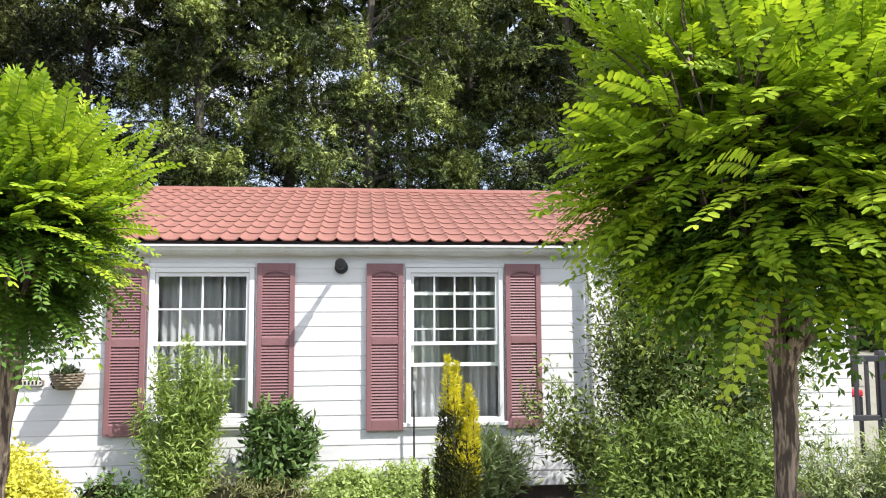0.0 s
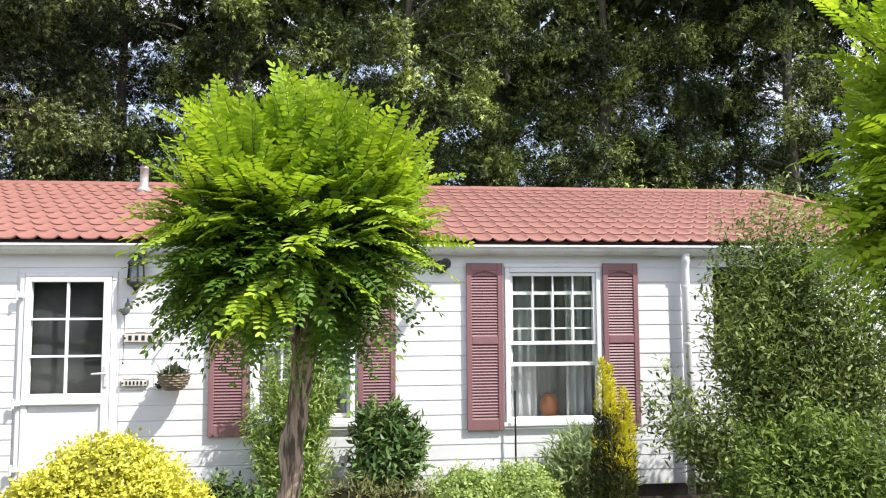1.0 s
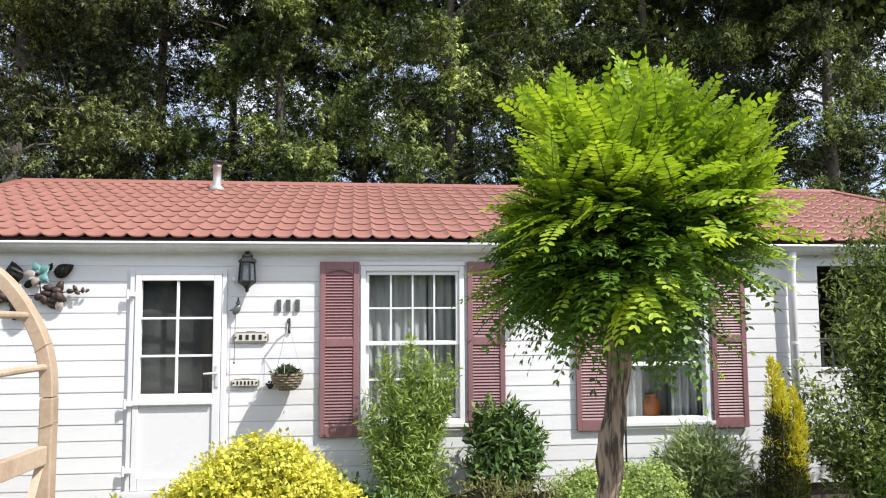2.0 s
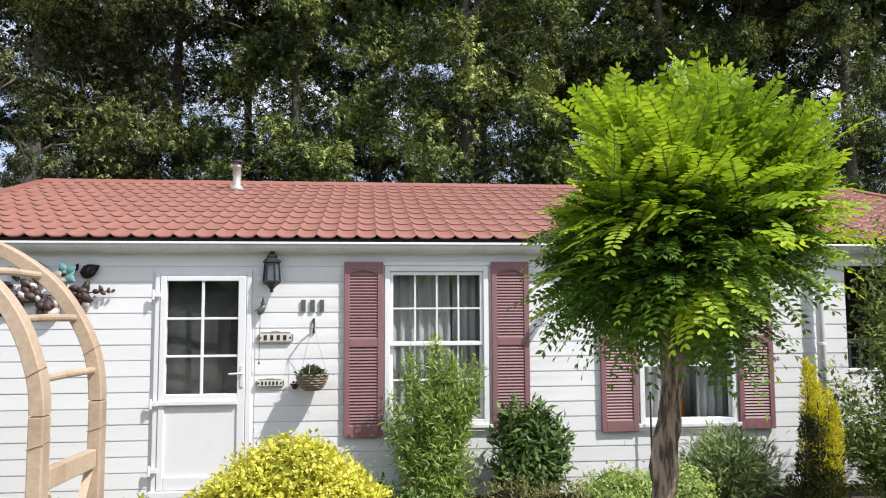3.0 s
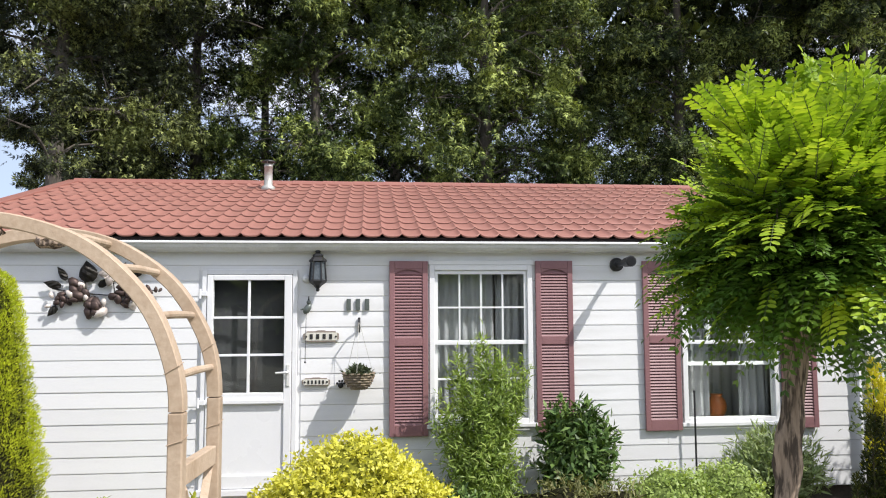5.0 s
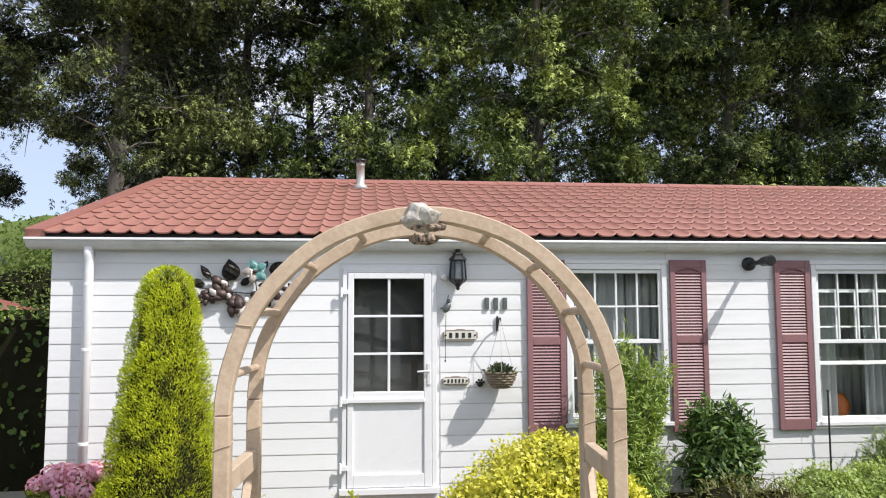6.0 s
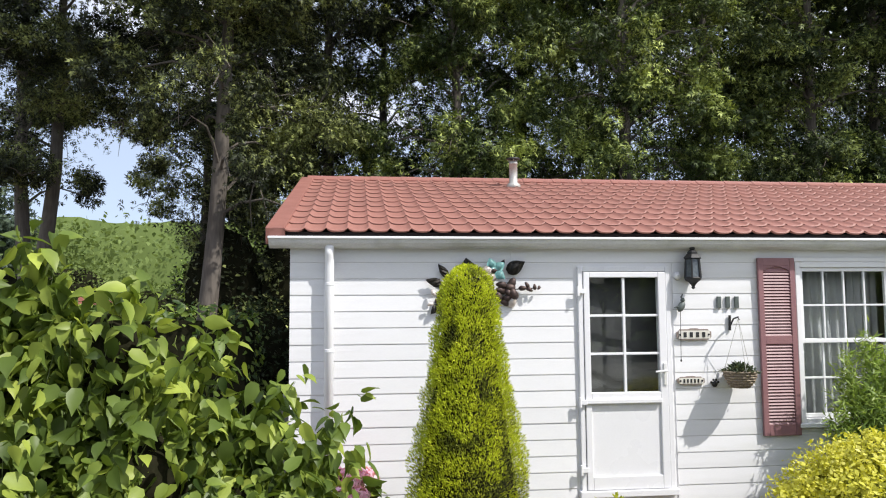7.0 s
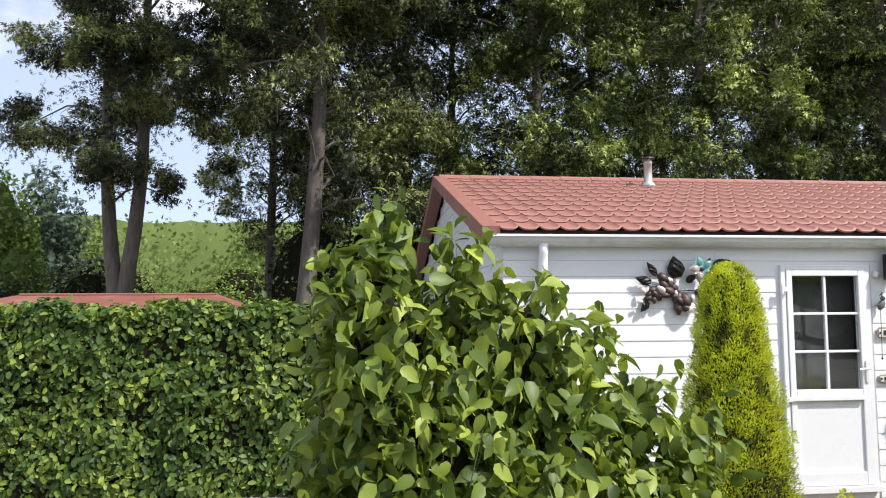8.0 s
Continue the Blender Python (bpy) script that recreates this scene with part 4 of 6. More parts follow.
def hanging_basket():
    x, y, z = 1.455, -0.185, 1.275
    t = thing("hanging_basket", "wicker hanging basket with a grey-green plant on a wall hook", "hanging basket", (x, y, z))
    bm = bmesh.new()
    tube(bm, ((x, -0.022, 1.76), (x, -0.03, 1.90)), (0.012, 0.012), 8)
    tube(bm, ((x, -0.03, 1.80), (x, -0.10, 1.87), (x, y, 1.885), (x, y - 0.02, 1.86)), (0.008, 0.008, 0.008, 0.006), 8)
    part("hook", bm, M_BLACK, t)
    prof = [(0.050, -0.030), (0.088, -0.015), (0.120, 0.035), (0.136, 0.088), (0.142, 0.118), (0.128, 0.116)]
    part("bowl", lathe(bmesh.new(), prof, (x, y, z), 28), M_WICKER, t, "", True)
    for k, (r, h) in enumerate(((0.072, -0.020), (0.096, 0.000), (0.112, 0.022), (0.124, 0.045), (0.132, 0.068), (0.138, 0.090), (0.145, 0.114))):
        bm = bmesh.new()
        pts = [(x + (r + 0.004 * math.sin(9 * a + k * 3)) * math.cos(a), y + (r + 0.004 * math.sin(9 * a + k * 3)) * math.sin(a), z + h) for a in np.linspace(0, 2 * math.pi, 37)]
        tube(bm, pts, [0.0105] * 37, 6, False)
        part("weave", bm, M_WICKER, t)
    for a in (0.4, 2.5, 4.6):
        bm = bmesh.new()
        tube(bm, ((x + 0.14 * math.cos(a), y + 0.14 * math.sin(a), z + 0.115), (x, y, 1.87)), (0.0022, 0.0022), 4)
        part("chain", bm, M_ALU, t)
    rng = np.random.default_rng(31)
    n = 420
    P = np.stack((x + rng.normal(0, 0.052, n), y + rng.normal(0, 0.052, n), np.full(n, z + 0.105)), 1)
    P[:, 2] += rng.uniform(0, 0.085, n) * np.exp(-((P[:, 0] - x) ** 2 + (P[:, 1] - y) ** 2) / 0.012)
    D = unit(np.stack((P[:, 0] - x, P[:, 1] - y, np.full(n, 0.06)), 1) + rng.normal(0, 0.04, (n, 3)))
    leaves("foliage", BROAD, P, D, np.array((0, 0, 1.0)) + rng.normal(0, 0.4, (n, 3)), rng.uniform(0.025, 0.05, n), L_SUCCULENT, t)


hanging_basket()

stake = thing("garden_stake", "thin black iron stake beside a shutter", "stake", (4.70, -0.10, 0))
bm = bmesh.new()
tube(bm, ((4.70, -0.10, 0.0), (4.70, -0.10, 1.16)), (0.010, 0.009), 8)
tube(bm, ((4.70, -0.10, 1.155), (4.70, -0.10, 1.175)), (0.013, 0.011), 8)
part("rod", bm, M_BLACK, stake)


def metal_flowers():
    """Wall sculpture: sheet-metal leaves, domed petals and one teal flower on a wire frame."""
    t = thing("wall_sculpture", "bronze metal flowers and leaves with one teal bloom", "wall sculpture", (-0.9, 0, 1.9))
    rng = random.Random(12)

    def petal(x, z, ang, ln, wd, material, y=-0.07, name="petal", veins=False):
        bm = bmesh.new()
        n, k = 7, 5
        rows = []
        for i in range(n):
            u = i / (n - 1)
            w = wd * math.sin(math.pi * min(1, 0.08 + 0.92 * u) ** 0.8) * 0.5
            rows.append([bm.verts.new((u * ln, -0.25 * wd * (1 - (2 * j / (k - 1) - 1) ** 2) * math.sin(math.pi * u) + (0.008 if veins and (i + j) % 2 else 0), w * (2 * j / (k - 1) - 1))) for j in range(k)])
        for i in range(n - 1):
            for j in range(k - 1):
                bm.faces.new((rows[i][j], rows[i + 1][j], rows[i + 1][j + 1], rows[i][j + 1]))
        bmesh.ops.solidify(bm, geom=bm.faces[:], thickness=0.004)
        bm.transform(Matrix.Translation((x, y, z)) @ Matrix.Rotation(-ang, 4, "Y"))
        return part(name, bm, material, t, "", not veins)

    def dome(x, z, r, material, y=-0.08):
        """One cupped metal petal, hammered and turned at random."""
        bm = bmesh.new()
        m = Matrix.Translation((x, y + 0.015, z)) @ Matrix.Rotation(rng.uniform(0, 6.28), 4, "Y") @ Matrix.Rotation(rng.uniform(-0.6, 0.6), 4, "Z")
        bmesh.ops.create_icosphere(bm, subdivisions=2, radius=1.0)
        for v in bm.verts:
            c = v.co.copy()
            v.co = Vector((c.x * r * 1.12, c.y * r * 0.34 + 0.45 * r * (c.x * c.x + 0.6 * c.z * c.z) - 0.2 * r, c.z * r * (0.66 + 0.16 * c.x)))
            v.co += Vector(noise.noise_vector(c * 2.4 + Vector((x * 9, z * 9, 0)))) * r * 0.14
        bm.transform(m)
        return part("bud", bm, material, t, "", True)

    for k, m in enumerate((M_TEAL, M_PEARL, M_PEARL, M_TEAL, M_TEAL)):
        a = 1.9 + 2 * math.pi * k / 5
        petal(-0.79 + 0.02 * math.cos(a), 2.315 + 0.02 * math.sin(a), a, 0.105, 0.088, m, -0.10 - 0.004 * (k % 2))
    dome(-0.79, 2.315, 0.026, M_RUST, -0.125)
    for x, z, a, ln, wd in ((-0.66, 2.31, 0.50, 0.19, 0.13), (-1.00, 2.24, 1.75, 0.20, 0.17), (-1.20, 2.26, 2.2, 0.15, 0.07), (-0.72, 2.35, 1.1, 0.08, 0.05), (-1.25, 2.20, 2.9, 0.16, 0.08), (-1.28, 2.02, 4.0, 0.12, 0.07), (-0.92, 2.20, 0.6, 0.12, 0.07)):
        petal(x, z, a, ln, wd, M_DARKLEAFMETAL, -0.06, "leaf", True)
    # clusters of domed petals: centre, reach, number, size
    for x, z, reach, n, r in ((-1.10, 2.16, 0.085, 8, 0.058), (-0.68, 2.12, 0.105, 11, 0.052), (-0.95, 2.00, 0.075, 7, 0.060), (-1.24, 2.08, 0.065, 6, 0.042)):
        for k in range(n):
            a = 2.4 * k + rng.uniform(0, 0.6)
            q = reach * math.sqrt((k + 0.5) / n)
            dome(x + q * math.cos(a) * 1.1, z + q * math.sin(a), r * rng.uniform(0.8, 1.15), M_RUST if rng.random() < 0.82 else M_PEARL, -0.06 - 0.035 * rng.random())
    for x, z, r in ((-0.52, 2.16, 0.036), (-0.48, 2.19, 0.028), (-0.46, 2.15, 0.032), (-0.41, 2.17, 0.027), (-0.37, 2.165, 0.022), (-1.03, 2.10, 0.036), (-0.87, 2.05, 0.036), (-1.33, 2.12, 0.034), (-1.36, 2.02, 0.028)):
        dome(x, z, r, M_RUST if x > -0.6 else M_PEARL)
    for p in (((-1.33, 2.18), (-1.1, 2.14), (-0.85, 2.12), (-0.60, 2.15), (-0.42, 2.16)), ((-1.05, 2.26), (-1.02, 2.12), (-0.95, 2.0)), ((-0.72, 2.34), (-0.80, 2.28), (-0.78, 2.14), (-0.70, 2.05))):
        bm = bmesh.new()
        tube(bm, [(x, -0.045, z) for x, z in p], [0.006] * len(p), 6)
        part("stem", bm, M_BLACK, t)
    for x, z in ((-1.1, 2.14), (-0.6, 2.15)):
        bm = bmesh.new()
        tube(bm, ((x, -0.045, z), (x, -0.010, z)), (0.006, 0.006), 6)
        part("fixing", bm, M_BLACK, t)


metal_flowers()


# ---- rose arch ----
def rose_arch():
    cx, cz, r = 0.381, 1.660, 0.583
    yf, yb, shift = -4.84, -4.43, 0.03
    t = thing("garden_arch", "pale bare timber garden arch with round top and rungs", "garden arch", (cx, -4.63, 0))
    half_w, half_d = 0.023, 0.030
    # planed square section with eased corners
    ROUND = [(1, -0.84), (1, 0.84), (0.84, 1), (-0.84, 1), (-1, 0.84), (-1, -0.84), (-0.84, -1), (0.84, -1)]

    def at(a, y):
        k = (y - yf) / (yb - yf) * shift
        return Vector((cx + k + r * math.cos(a), y, cz + r * math.sin(a)))

    for y in (yf, yb):
        k = (y - yf) / (yb - yf) * shift
        for a0, a1 in ((0.0, math.pi / 2 - 0.004), (math.pi / 2 + 0.004, math.pi)):
            bm = bmesh.new()
            n = 24
            rings = []
            for i in range(n):
                a = a0 + (a1 - a0) * i / (n - 1)
                u = Vector((math.cos(a), 0, math.sin(a)))
                c = at(a, y)
                wob = 0.0012 * math.sin(i * 0.9 + y * 9)
                rings.append([bm.verts.new(c + u * (s1 * half_w + wob) + Vector((0, s2 * half_d, 0))) for s1, s2 in ROUND])
            for p, q in zip(rings, rings[1:]):
                for j in range(len(ROUND)):
                    bm.faces.new((p[j], p[(j + 1) % len(ROUND)], q[(j + 1) % len(ROUND)], q[j]))
            bm.faces.new(rings[0][::-1]), bm.faces.new(rings[-1])
            part("hoop", bm, M_PALEWOOD, t)
        for s in (-1, 1):
            x = cx + k + s * r
            part("post", boxed(x - half_w, x + half_w, y - half_d, y + half_d, 0.0, cz - 0.003, 0.005), M_PALEWOOD, t)
    for a in (0.18, 0.52, 0.86, 1.20, math.pi - 1.20, math.pi - 0.86, math.pi - 0.52, math.pi - 0.18):
        bm = bmesh.new()
        p, q = at(a, yf + 0.03), at(a, yb - 0.03)
        tube(bm, (p, p.lerp(q, 0.5) + Vector((0, 0, 0.003)), q), (0.012, 0.0135, 0.012), 10)
        part("rung", bm, M_PALEWOOD, t)
    for s in (-1, 1):
        x, xb = cx + s * r, cx + s * r + shift
        for z in (1.46, 0.75, 0.15):
            bm = boxed(-0.018, 0.018, yf + 0.039, yb - 0.039, z - 0.032, z + 0.032, 0.004)
            for v in bm.verts:
                v.co.x += x + (v.co.y - yf) / (yb - yf) * shift
            part("cross_rail", bm, M_PALEWOOD, t)
        for za, zb in ((1.42, 0.79), (0.79, 1.42)):
            bm = bmesh.new()
            off = 0.010 if za > zb else -0.010
            tube(bm, ((x + off, yf + 0.034, za), (xb + off, yb - 0.034, zb)), (0.019, 0.019), 4)
            part("lattice", bm, M_PALEWOOD, t)
    # short ends of pale twine left round the timber
    for y, a, z in ((yf, 0.22, None), (yf, None, 1.57), (yb, 0.30, None), (yb, None, 1.56), (yf, math.pi - 0.45, None), (yf, None, 1.30), (yb, None, 1.28)):
        for s in ((1,) if a is not None else (1, -1)):
            c = at(a, y) if a is not None else Vector((cx + s * r + (shift if y == yb else 0), y, z))
            u = Vector((math.cos(a), 0, math.sin(a))) if a is not None else Vector((1, 0, 0))
            v = Vector((-u.z, 0, u.x))
            pts = []
            for q, w, h in ((-1.06, -1.08, -0.4), (0.0, -1.09, 0.0), (1.07, -1.08, 0.3), (1.08, 0.0, 0.5), (1.06, 1.08, 0.6)):
                pts.append(c + u * (q * half_w) + Vector((0, w * half_d, 0)) + v * (h * 0.022))
            part("twine", tube(bmesh.new(), pts, (0.0016, 0.0018, 0.0018, 0.0018, 0.0014), 5), M_PALEWOOD, t, "pale twine")
    lump = thing("bark_lump", "pale flaking bark lump tied on the arch's crown", "bark piece", (cx - 0.01, yf, 2.24))
    bm = bmesh.new()
    bmesh.ops.create_icosphere(bm, subdivisions=4, radius=1.0, matrix=Matrix.Translation((cx - 0.01, yf - 0.03, 2.232)) @ Matrix.Diagonal((0.062, 0.045, 0.036, 1)))
    for v in bm.verts:
        v.co += Vector(noise.noise_vector(v.co * 28)) * 0.022
    part("bark", bm, M_LICHEN, lump)
    # separate darker piece stands in for the lump's shaded underside
    bm = bmesh.new()
    bmesh.ops.create_icosphere(bm, subdivisions=3, radius=1.0, matrix=Matrix.Translation((cx + 0.005, yf - 0.015, 2.205)) @ Matrix.Diagonal((0.062, 0.05, 0.015, 1)))
    for v in bm.verts:
        v.co += Vector(noise.noise_vector(v.co * 30)) * 0.012
    part("shadow_side", bm, M_BARK, lump)
    lump2 = thing("bark_lump", "dark bark piece under the arch's rear hoop", "bark piece", (cx + 0.04, yb, 2.22))
    bm = bmesh.new()
    bmesh.ops.create_icosphere(bm, subdivisions=3, radius=1.0, matrix=Matrix.Translation((cx + 0.03, yb, 2.212)) @ Matrix.Diagonal((0.055, 0.05, 0.022, 1)))
    for v in bm.verts:
        v.co += Vector(noise.noise_vector(v.co * 30)) * 0.016
    part("bark", bm, M_BARK, lump2)


rose_arch()


# ---- ball-headed locust trees ----
def locust(label, x, y, lean, head, centre, radii, n_leaves, seed, trunk_r, low, narrow, sag, leaflet, pairs, shade_cut):
    """A clipped standard locust: stem, knuckled head, shoots, and pinnate leaves of paired leaflets."""
    rng = np.random.default_rng(seed)
    t = thing("locust_tree", label, "tree", (x, y, 0), "ball-headed locust trees")
    H = Vector(head)
    foot = Vector((x, y, 0))
    bm = bmesh.new()
    pts, rad = [], []
    for i in range(61):
        q = i / 60
        p = foot.lerp(H, q) + Vector((lean * math.sin(q * 3.1), 0.3 * lean * math.sin(q * 5), 0))
        pts.append(p)
        rad.append(trunk_r * (1.18 - 0.25 * q + 0.45 * max(0, q - 0.88) * 8 * 0.5) + (0.02 * (1 - q) ** 8))
    for up_, thin in ((0.025, 0.85), (0.045, 0.5), (0.055, 0.15)):
        pts.append(H + Vector((0, 0, up_)))
        rad.append(trunk_r * thin)
    tube(bm, pts, rad, 32)
    for v in bm.verts:
        d = Vector((v.co.x - x, v.co.y - y, 0))
        a = math.atan2(d.y, d.x)
        v.co += d.normalized() * trunk_r * (0.20 - 0.42 * abs(math.sin(a * 3 + 2.2 * v.co.z + 2.8 * noise.noise(v.co * 5))) ** 3 - 0.20 * abs(math.sin(a * 5 - 3.5 * v.co.z + 1.7 * noise.noise(v.co * 9))) ** 4 + 0.34 * noise.noise(Vector((v.co.x * 14, v.co.y * 14, v.co.z * 7))) + 0.12 * noise.noise(v.co * 60))
    part("trunk", bm, M_BARK, t, "ridged brown trunk", True)
    C, R = np.array(centre, float), np.array(radii, float)
    n_limb = 12
    dirs = sphere_dirs(rng, n_limb, -0.05)
    ends = []
    for k in range(n_limb):
        e = Vector(C + dirs[k] * R * 0.72)
        mid = H.lerp(e, 0.45) + Vector((0, 0, 0.05)) + Vector(rng.normal(0, 0.04, 3))
        bm = bmesh.new()
        low_ = H - Vector((0, 0, 0.10))
        knee = H.lerp(mid, 0.45) - Vector((0, 0, 0.03))
        tube(bm, (low_, H.lerp(knee, 0.35), H.lerp(knee, 0.75), knee, knee.lerp(mid, 0.5), mid, mid.lerp(e, 0.5), e), (trunk_r * 0.5, trunk_r * 0.62, trunk_r * 0.52, trunk_r * 0.48, trunk_r * 0.28, trunk_r * 0.20, trunk_r * 0.12, trunk_r * 0.06), 10)
        for v in bm.verts:
            v.co += Vector(noise.noise_vector(v.co * 22)) * trunk_r * 0.22
        part("limb", bm, M_BARK, t, "", True)
        ends.append((mid, e))
    # leafy shoots in tufts, each with a whorl of arching pinnate leaves of paired leaflets
    per, tuft = 8, 5
    n_tuft = n_leaves // (per * tuft)
    n_shoot = n_tuft * tuft
    n_leaves = n_shoot * per
    UB = sphere_dirs(rng, n_tuft, low)
    U = unit(np.repeat(UB, tuft, 0) + rng.normal(0, 0.17, (n_shoot, 3)))
    taper = 1 - narrow * np.maximum(0, -U[:, 2:3])
    rho = np.repeat(rng.uniform(0.12, 1.0, n_tuft) ** 0.50 * rng.uniform(0.74, 0.94, n_tuft), tuft) * rng.uniform(0.86, 1.06, n_shoot) * (1 + 0.10 * np.maximum(0, U[:, 2]))
    tip = C + U * np.concatenate((taper, taper, np.where(U[:, 2:3] < 0, sag, 1.0)), 1) * R * rho[:, None]
    heart = C - np.array((0, 0, 0.25 * R[2]))
    start = heart + (tip - heart) * 0.42
    S0 = unit(unit(tip - start) + np.array((0, 0, 1.0)) * np.where(U[:, 2:3] > 0.25, 0.35 * U[:, 2:3], -0.12))
    p1 = unit(np.cross(S0, rng.normal(0, 1, S0.shape)))
    p2 = np.cross(S0, p1)
    fr = np.linspace(0.40, 1.0, per)
    base, D, up, deep = [], [], [], []
    for k in range(per):
        th = k * 2.4 + rng.uniform(0, 0.5, (n_shoot, 1))
        away = p1 * np.cos(th) + p2 * np.sin(th)
        away[:, 2] *= 0.55
        base.append(start + (tip - start) * fr[k])
        open_ = 1.05 - 0.65 * (k / (per - 1))
        D.append(unit(S0 * (0.45 + 0.6 * k / (per - 1)) + away * open_ + np.array((0, 0, 0.14)) + rng.normal(0, 0.12, S0.shape)))
        up.append(U[:, 2])
        deep.append(rho * fr[k])
    base, D, up, deep = np.concatenate(base), np.concatenate(D), np.concatenate(up), np.concatenate(deep)
    ln = rng.uniform(0.15, 0.25, n_leaves) * (R.max() / 0.5) ** 0.45
    hang = np.where(up < 0.30, rng.uniform(0.25, 0.95, n_leaves), rng.uniform(0.0, 0.40, n_leaves))
    side = unit(np.cross(D, np.array((0, 0, 1.0)) + rng.normal(0, 0.30, (n_leaves, 3))))
    P_, D_, N_, S_ = [], [], [], []
    for j in range(pairs):
        q = 0.22 + 0.78 * j / (pairs - 1)
        pos = base + D * (ln * q)[:, None] + np.array((0, 0, -1.0)) * (ln * hang * q * q * 0.55)[:, None]
        tan = unit(D + np.array((0, 0, -1.0)) * (hang * q * 1.1)[:, None])
        nor = unit(np.cross(side, tan))
        nor = np.where(nor[:, 2:3] < 0, -nor, nor)
        size = leaflet * (0.72 + 0.30 * math.sin(q * 3)) * (ln / ln.mean()) ** 0.6
        for s in (-1, 1):
            P_.append(pos)
            D_.append(unit(side * s + tan * (0.40 if j < pairs - 1 else 1.6) + rng.normal(0, 0.08, pos.shape)))
            N_.append(unit(nor + rng.normal(0, 0.14, pos.shape)))
            S_.append(size * rng.uniform(0.85, 1.15, n_leaves))
    # inner and lower leaves take the darker green: crown shade put into colour
    lit_leaf = 0.50 * up + 1.15 * (deep - shade_cut) + rng.normal(0, 0.10, n_leaves) > 0.0
    is_lit = np.tile(lit_leaf, 2 * pairs)
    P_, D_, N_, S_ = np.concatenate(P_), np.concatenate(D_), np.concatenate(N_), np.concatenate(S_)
    leaves("crown", LEAFLET, P_[is_lit], D_[is_lit], N_[is_lit], S_[is_lit], L_LOCUST, t, "bright yellow-green pinnate leaves, the lit outer and upper ones")
    leaves("inner_crown", LEAFLET_PLAIN, P_[~is_lit], D_[~is_lit], N_[~is_lit], S_[~is_lit], L_LOCUSTSHADE, t, "deeper green pinnate leaves inside and below, coloured as shaded")
    # midribs
    A = base
    Bp = base + D * ln[:, None] + np.array((0, 0, -1.0)) * (ln * hang * 0.55)[:, None]
    M_ = base + D * (ln * 0.5)[:, None] + np.array((0, 0, -1.0)) * (ln * hang * 0.14)[:, None]
    w = 0.0016
    co = np.stack((A - side * w, A + side * w, M_ + side * w, M_ - side * w, Bp + side * w * 0.5, Bp - side * w * 0.5), 1).reshape(-1, 3)
    f = np.array(((0, 1, 2, 3), (3, 2, 4, 5)))[None] + (np.arange(n_leaves) * 6)[:, None, None]
    tagged(link_mesh("midrib_cluster", array_mesh("midrib_cluster", co, f.reshape(-1, 4)), M_GREENSTEM, t), kind="stuff")
    # shoots from the limbs to the leaf bases
    bm = bmesh.new()
    for k in range(n_shoot):
        b = Vector(tip[k])
        m, e = min(ends, key=lambda me: (me[1] - b).length)
        a = m.lerp(e, float(rng.uniform(0.2, 1)))
        tube(bm, (a, a.lerp(b, 0.5) + Vector((0, 0, 0.015)), b), (0.005, 0.004, 0.0025), 4, False)
    tagged(part("shoot_cluster", bm, M_TWIG, t), kind="stuff")
    return t


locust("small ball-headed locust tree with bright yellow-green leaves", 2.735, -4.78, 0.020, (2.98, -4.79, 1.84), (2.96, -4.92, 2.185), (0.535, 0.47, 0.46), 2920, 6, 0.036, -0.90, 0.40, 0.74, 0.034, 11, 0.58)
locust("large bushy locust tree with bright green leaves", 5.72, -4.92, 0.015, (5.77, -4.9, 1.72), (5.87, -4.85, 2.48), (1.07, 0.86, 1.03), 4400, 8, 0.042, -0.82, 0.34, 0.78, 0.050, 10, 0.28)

# ---- shrubs along the house ----
shrub("gold_bush", "dome of golden yellow evergreen leaves", "bush", (1.43, -1.9, 0.0),
      (((1.43, -1.9, 0.30), (0.72, 0.62, 0.79), 5), ((1.20, -2.25, 0.62), (0.34, 0.28, 0.36), 1), ((1.72, -2.2, 0.60), (0.34, 0.28, 0.34), 1), ((1.46, -2.05, 0.84), (0.36, 0.32, 0.31), 1), ((0.92, -2.0, 0.45), (0.30, 0.30, 0.36), 0.8), ((1.96, -1.95, 0.42), (0.28, 0.30, 0.36), 0.8), ((1.50, -2.42, 0.42), (0.30, 0.22, 0.34), 0.8)),
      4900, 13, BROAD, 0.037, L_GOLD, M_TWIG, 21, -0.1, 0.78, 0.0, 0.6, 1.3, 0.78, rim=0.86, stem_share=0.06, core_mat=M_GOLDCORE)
shrub("lance_shrub", "tall airy shrub with narrow light green leaves", "shrub", (2.58, -0.42, 0.0),
      (((2.56, -0.42, 0.62), (0.44, 0.34, 0.62), 3), ((2.62, -0.40, 1.20), (0.32, 0.26, 0.44), 1.5), ((2.57, -0.38, 1.62), (0.09, 0.09, 0.26), 0.32), ((2.33, -0.40, 1.42), (0.10, 0.09, 0.33), 0.34), ((2.93, -0.40, 1.32), (0.09, 0.09, 0.30), 0.32), ((2.75, -0.40, 1.42), (0.11, 0.10, 0.24), 0.30), ((2.20, -0.42, 1.0), (0.10, 0.10, 0.30), 0.30)),
      680, 22, LANCE, 0.078, L_LANCE, M_GREENSTEM, 22, -0.7, 0.3, 0.15, 0.62, 0.6, stem_share=0.16, rim=0.30, wander=0.11)
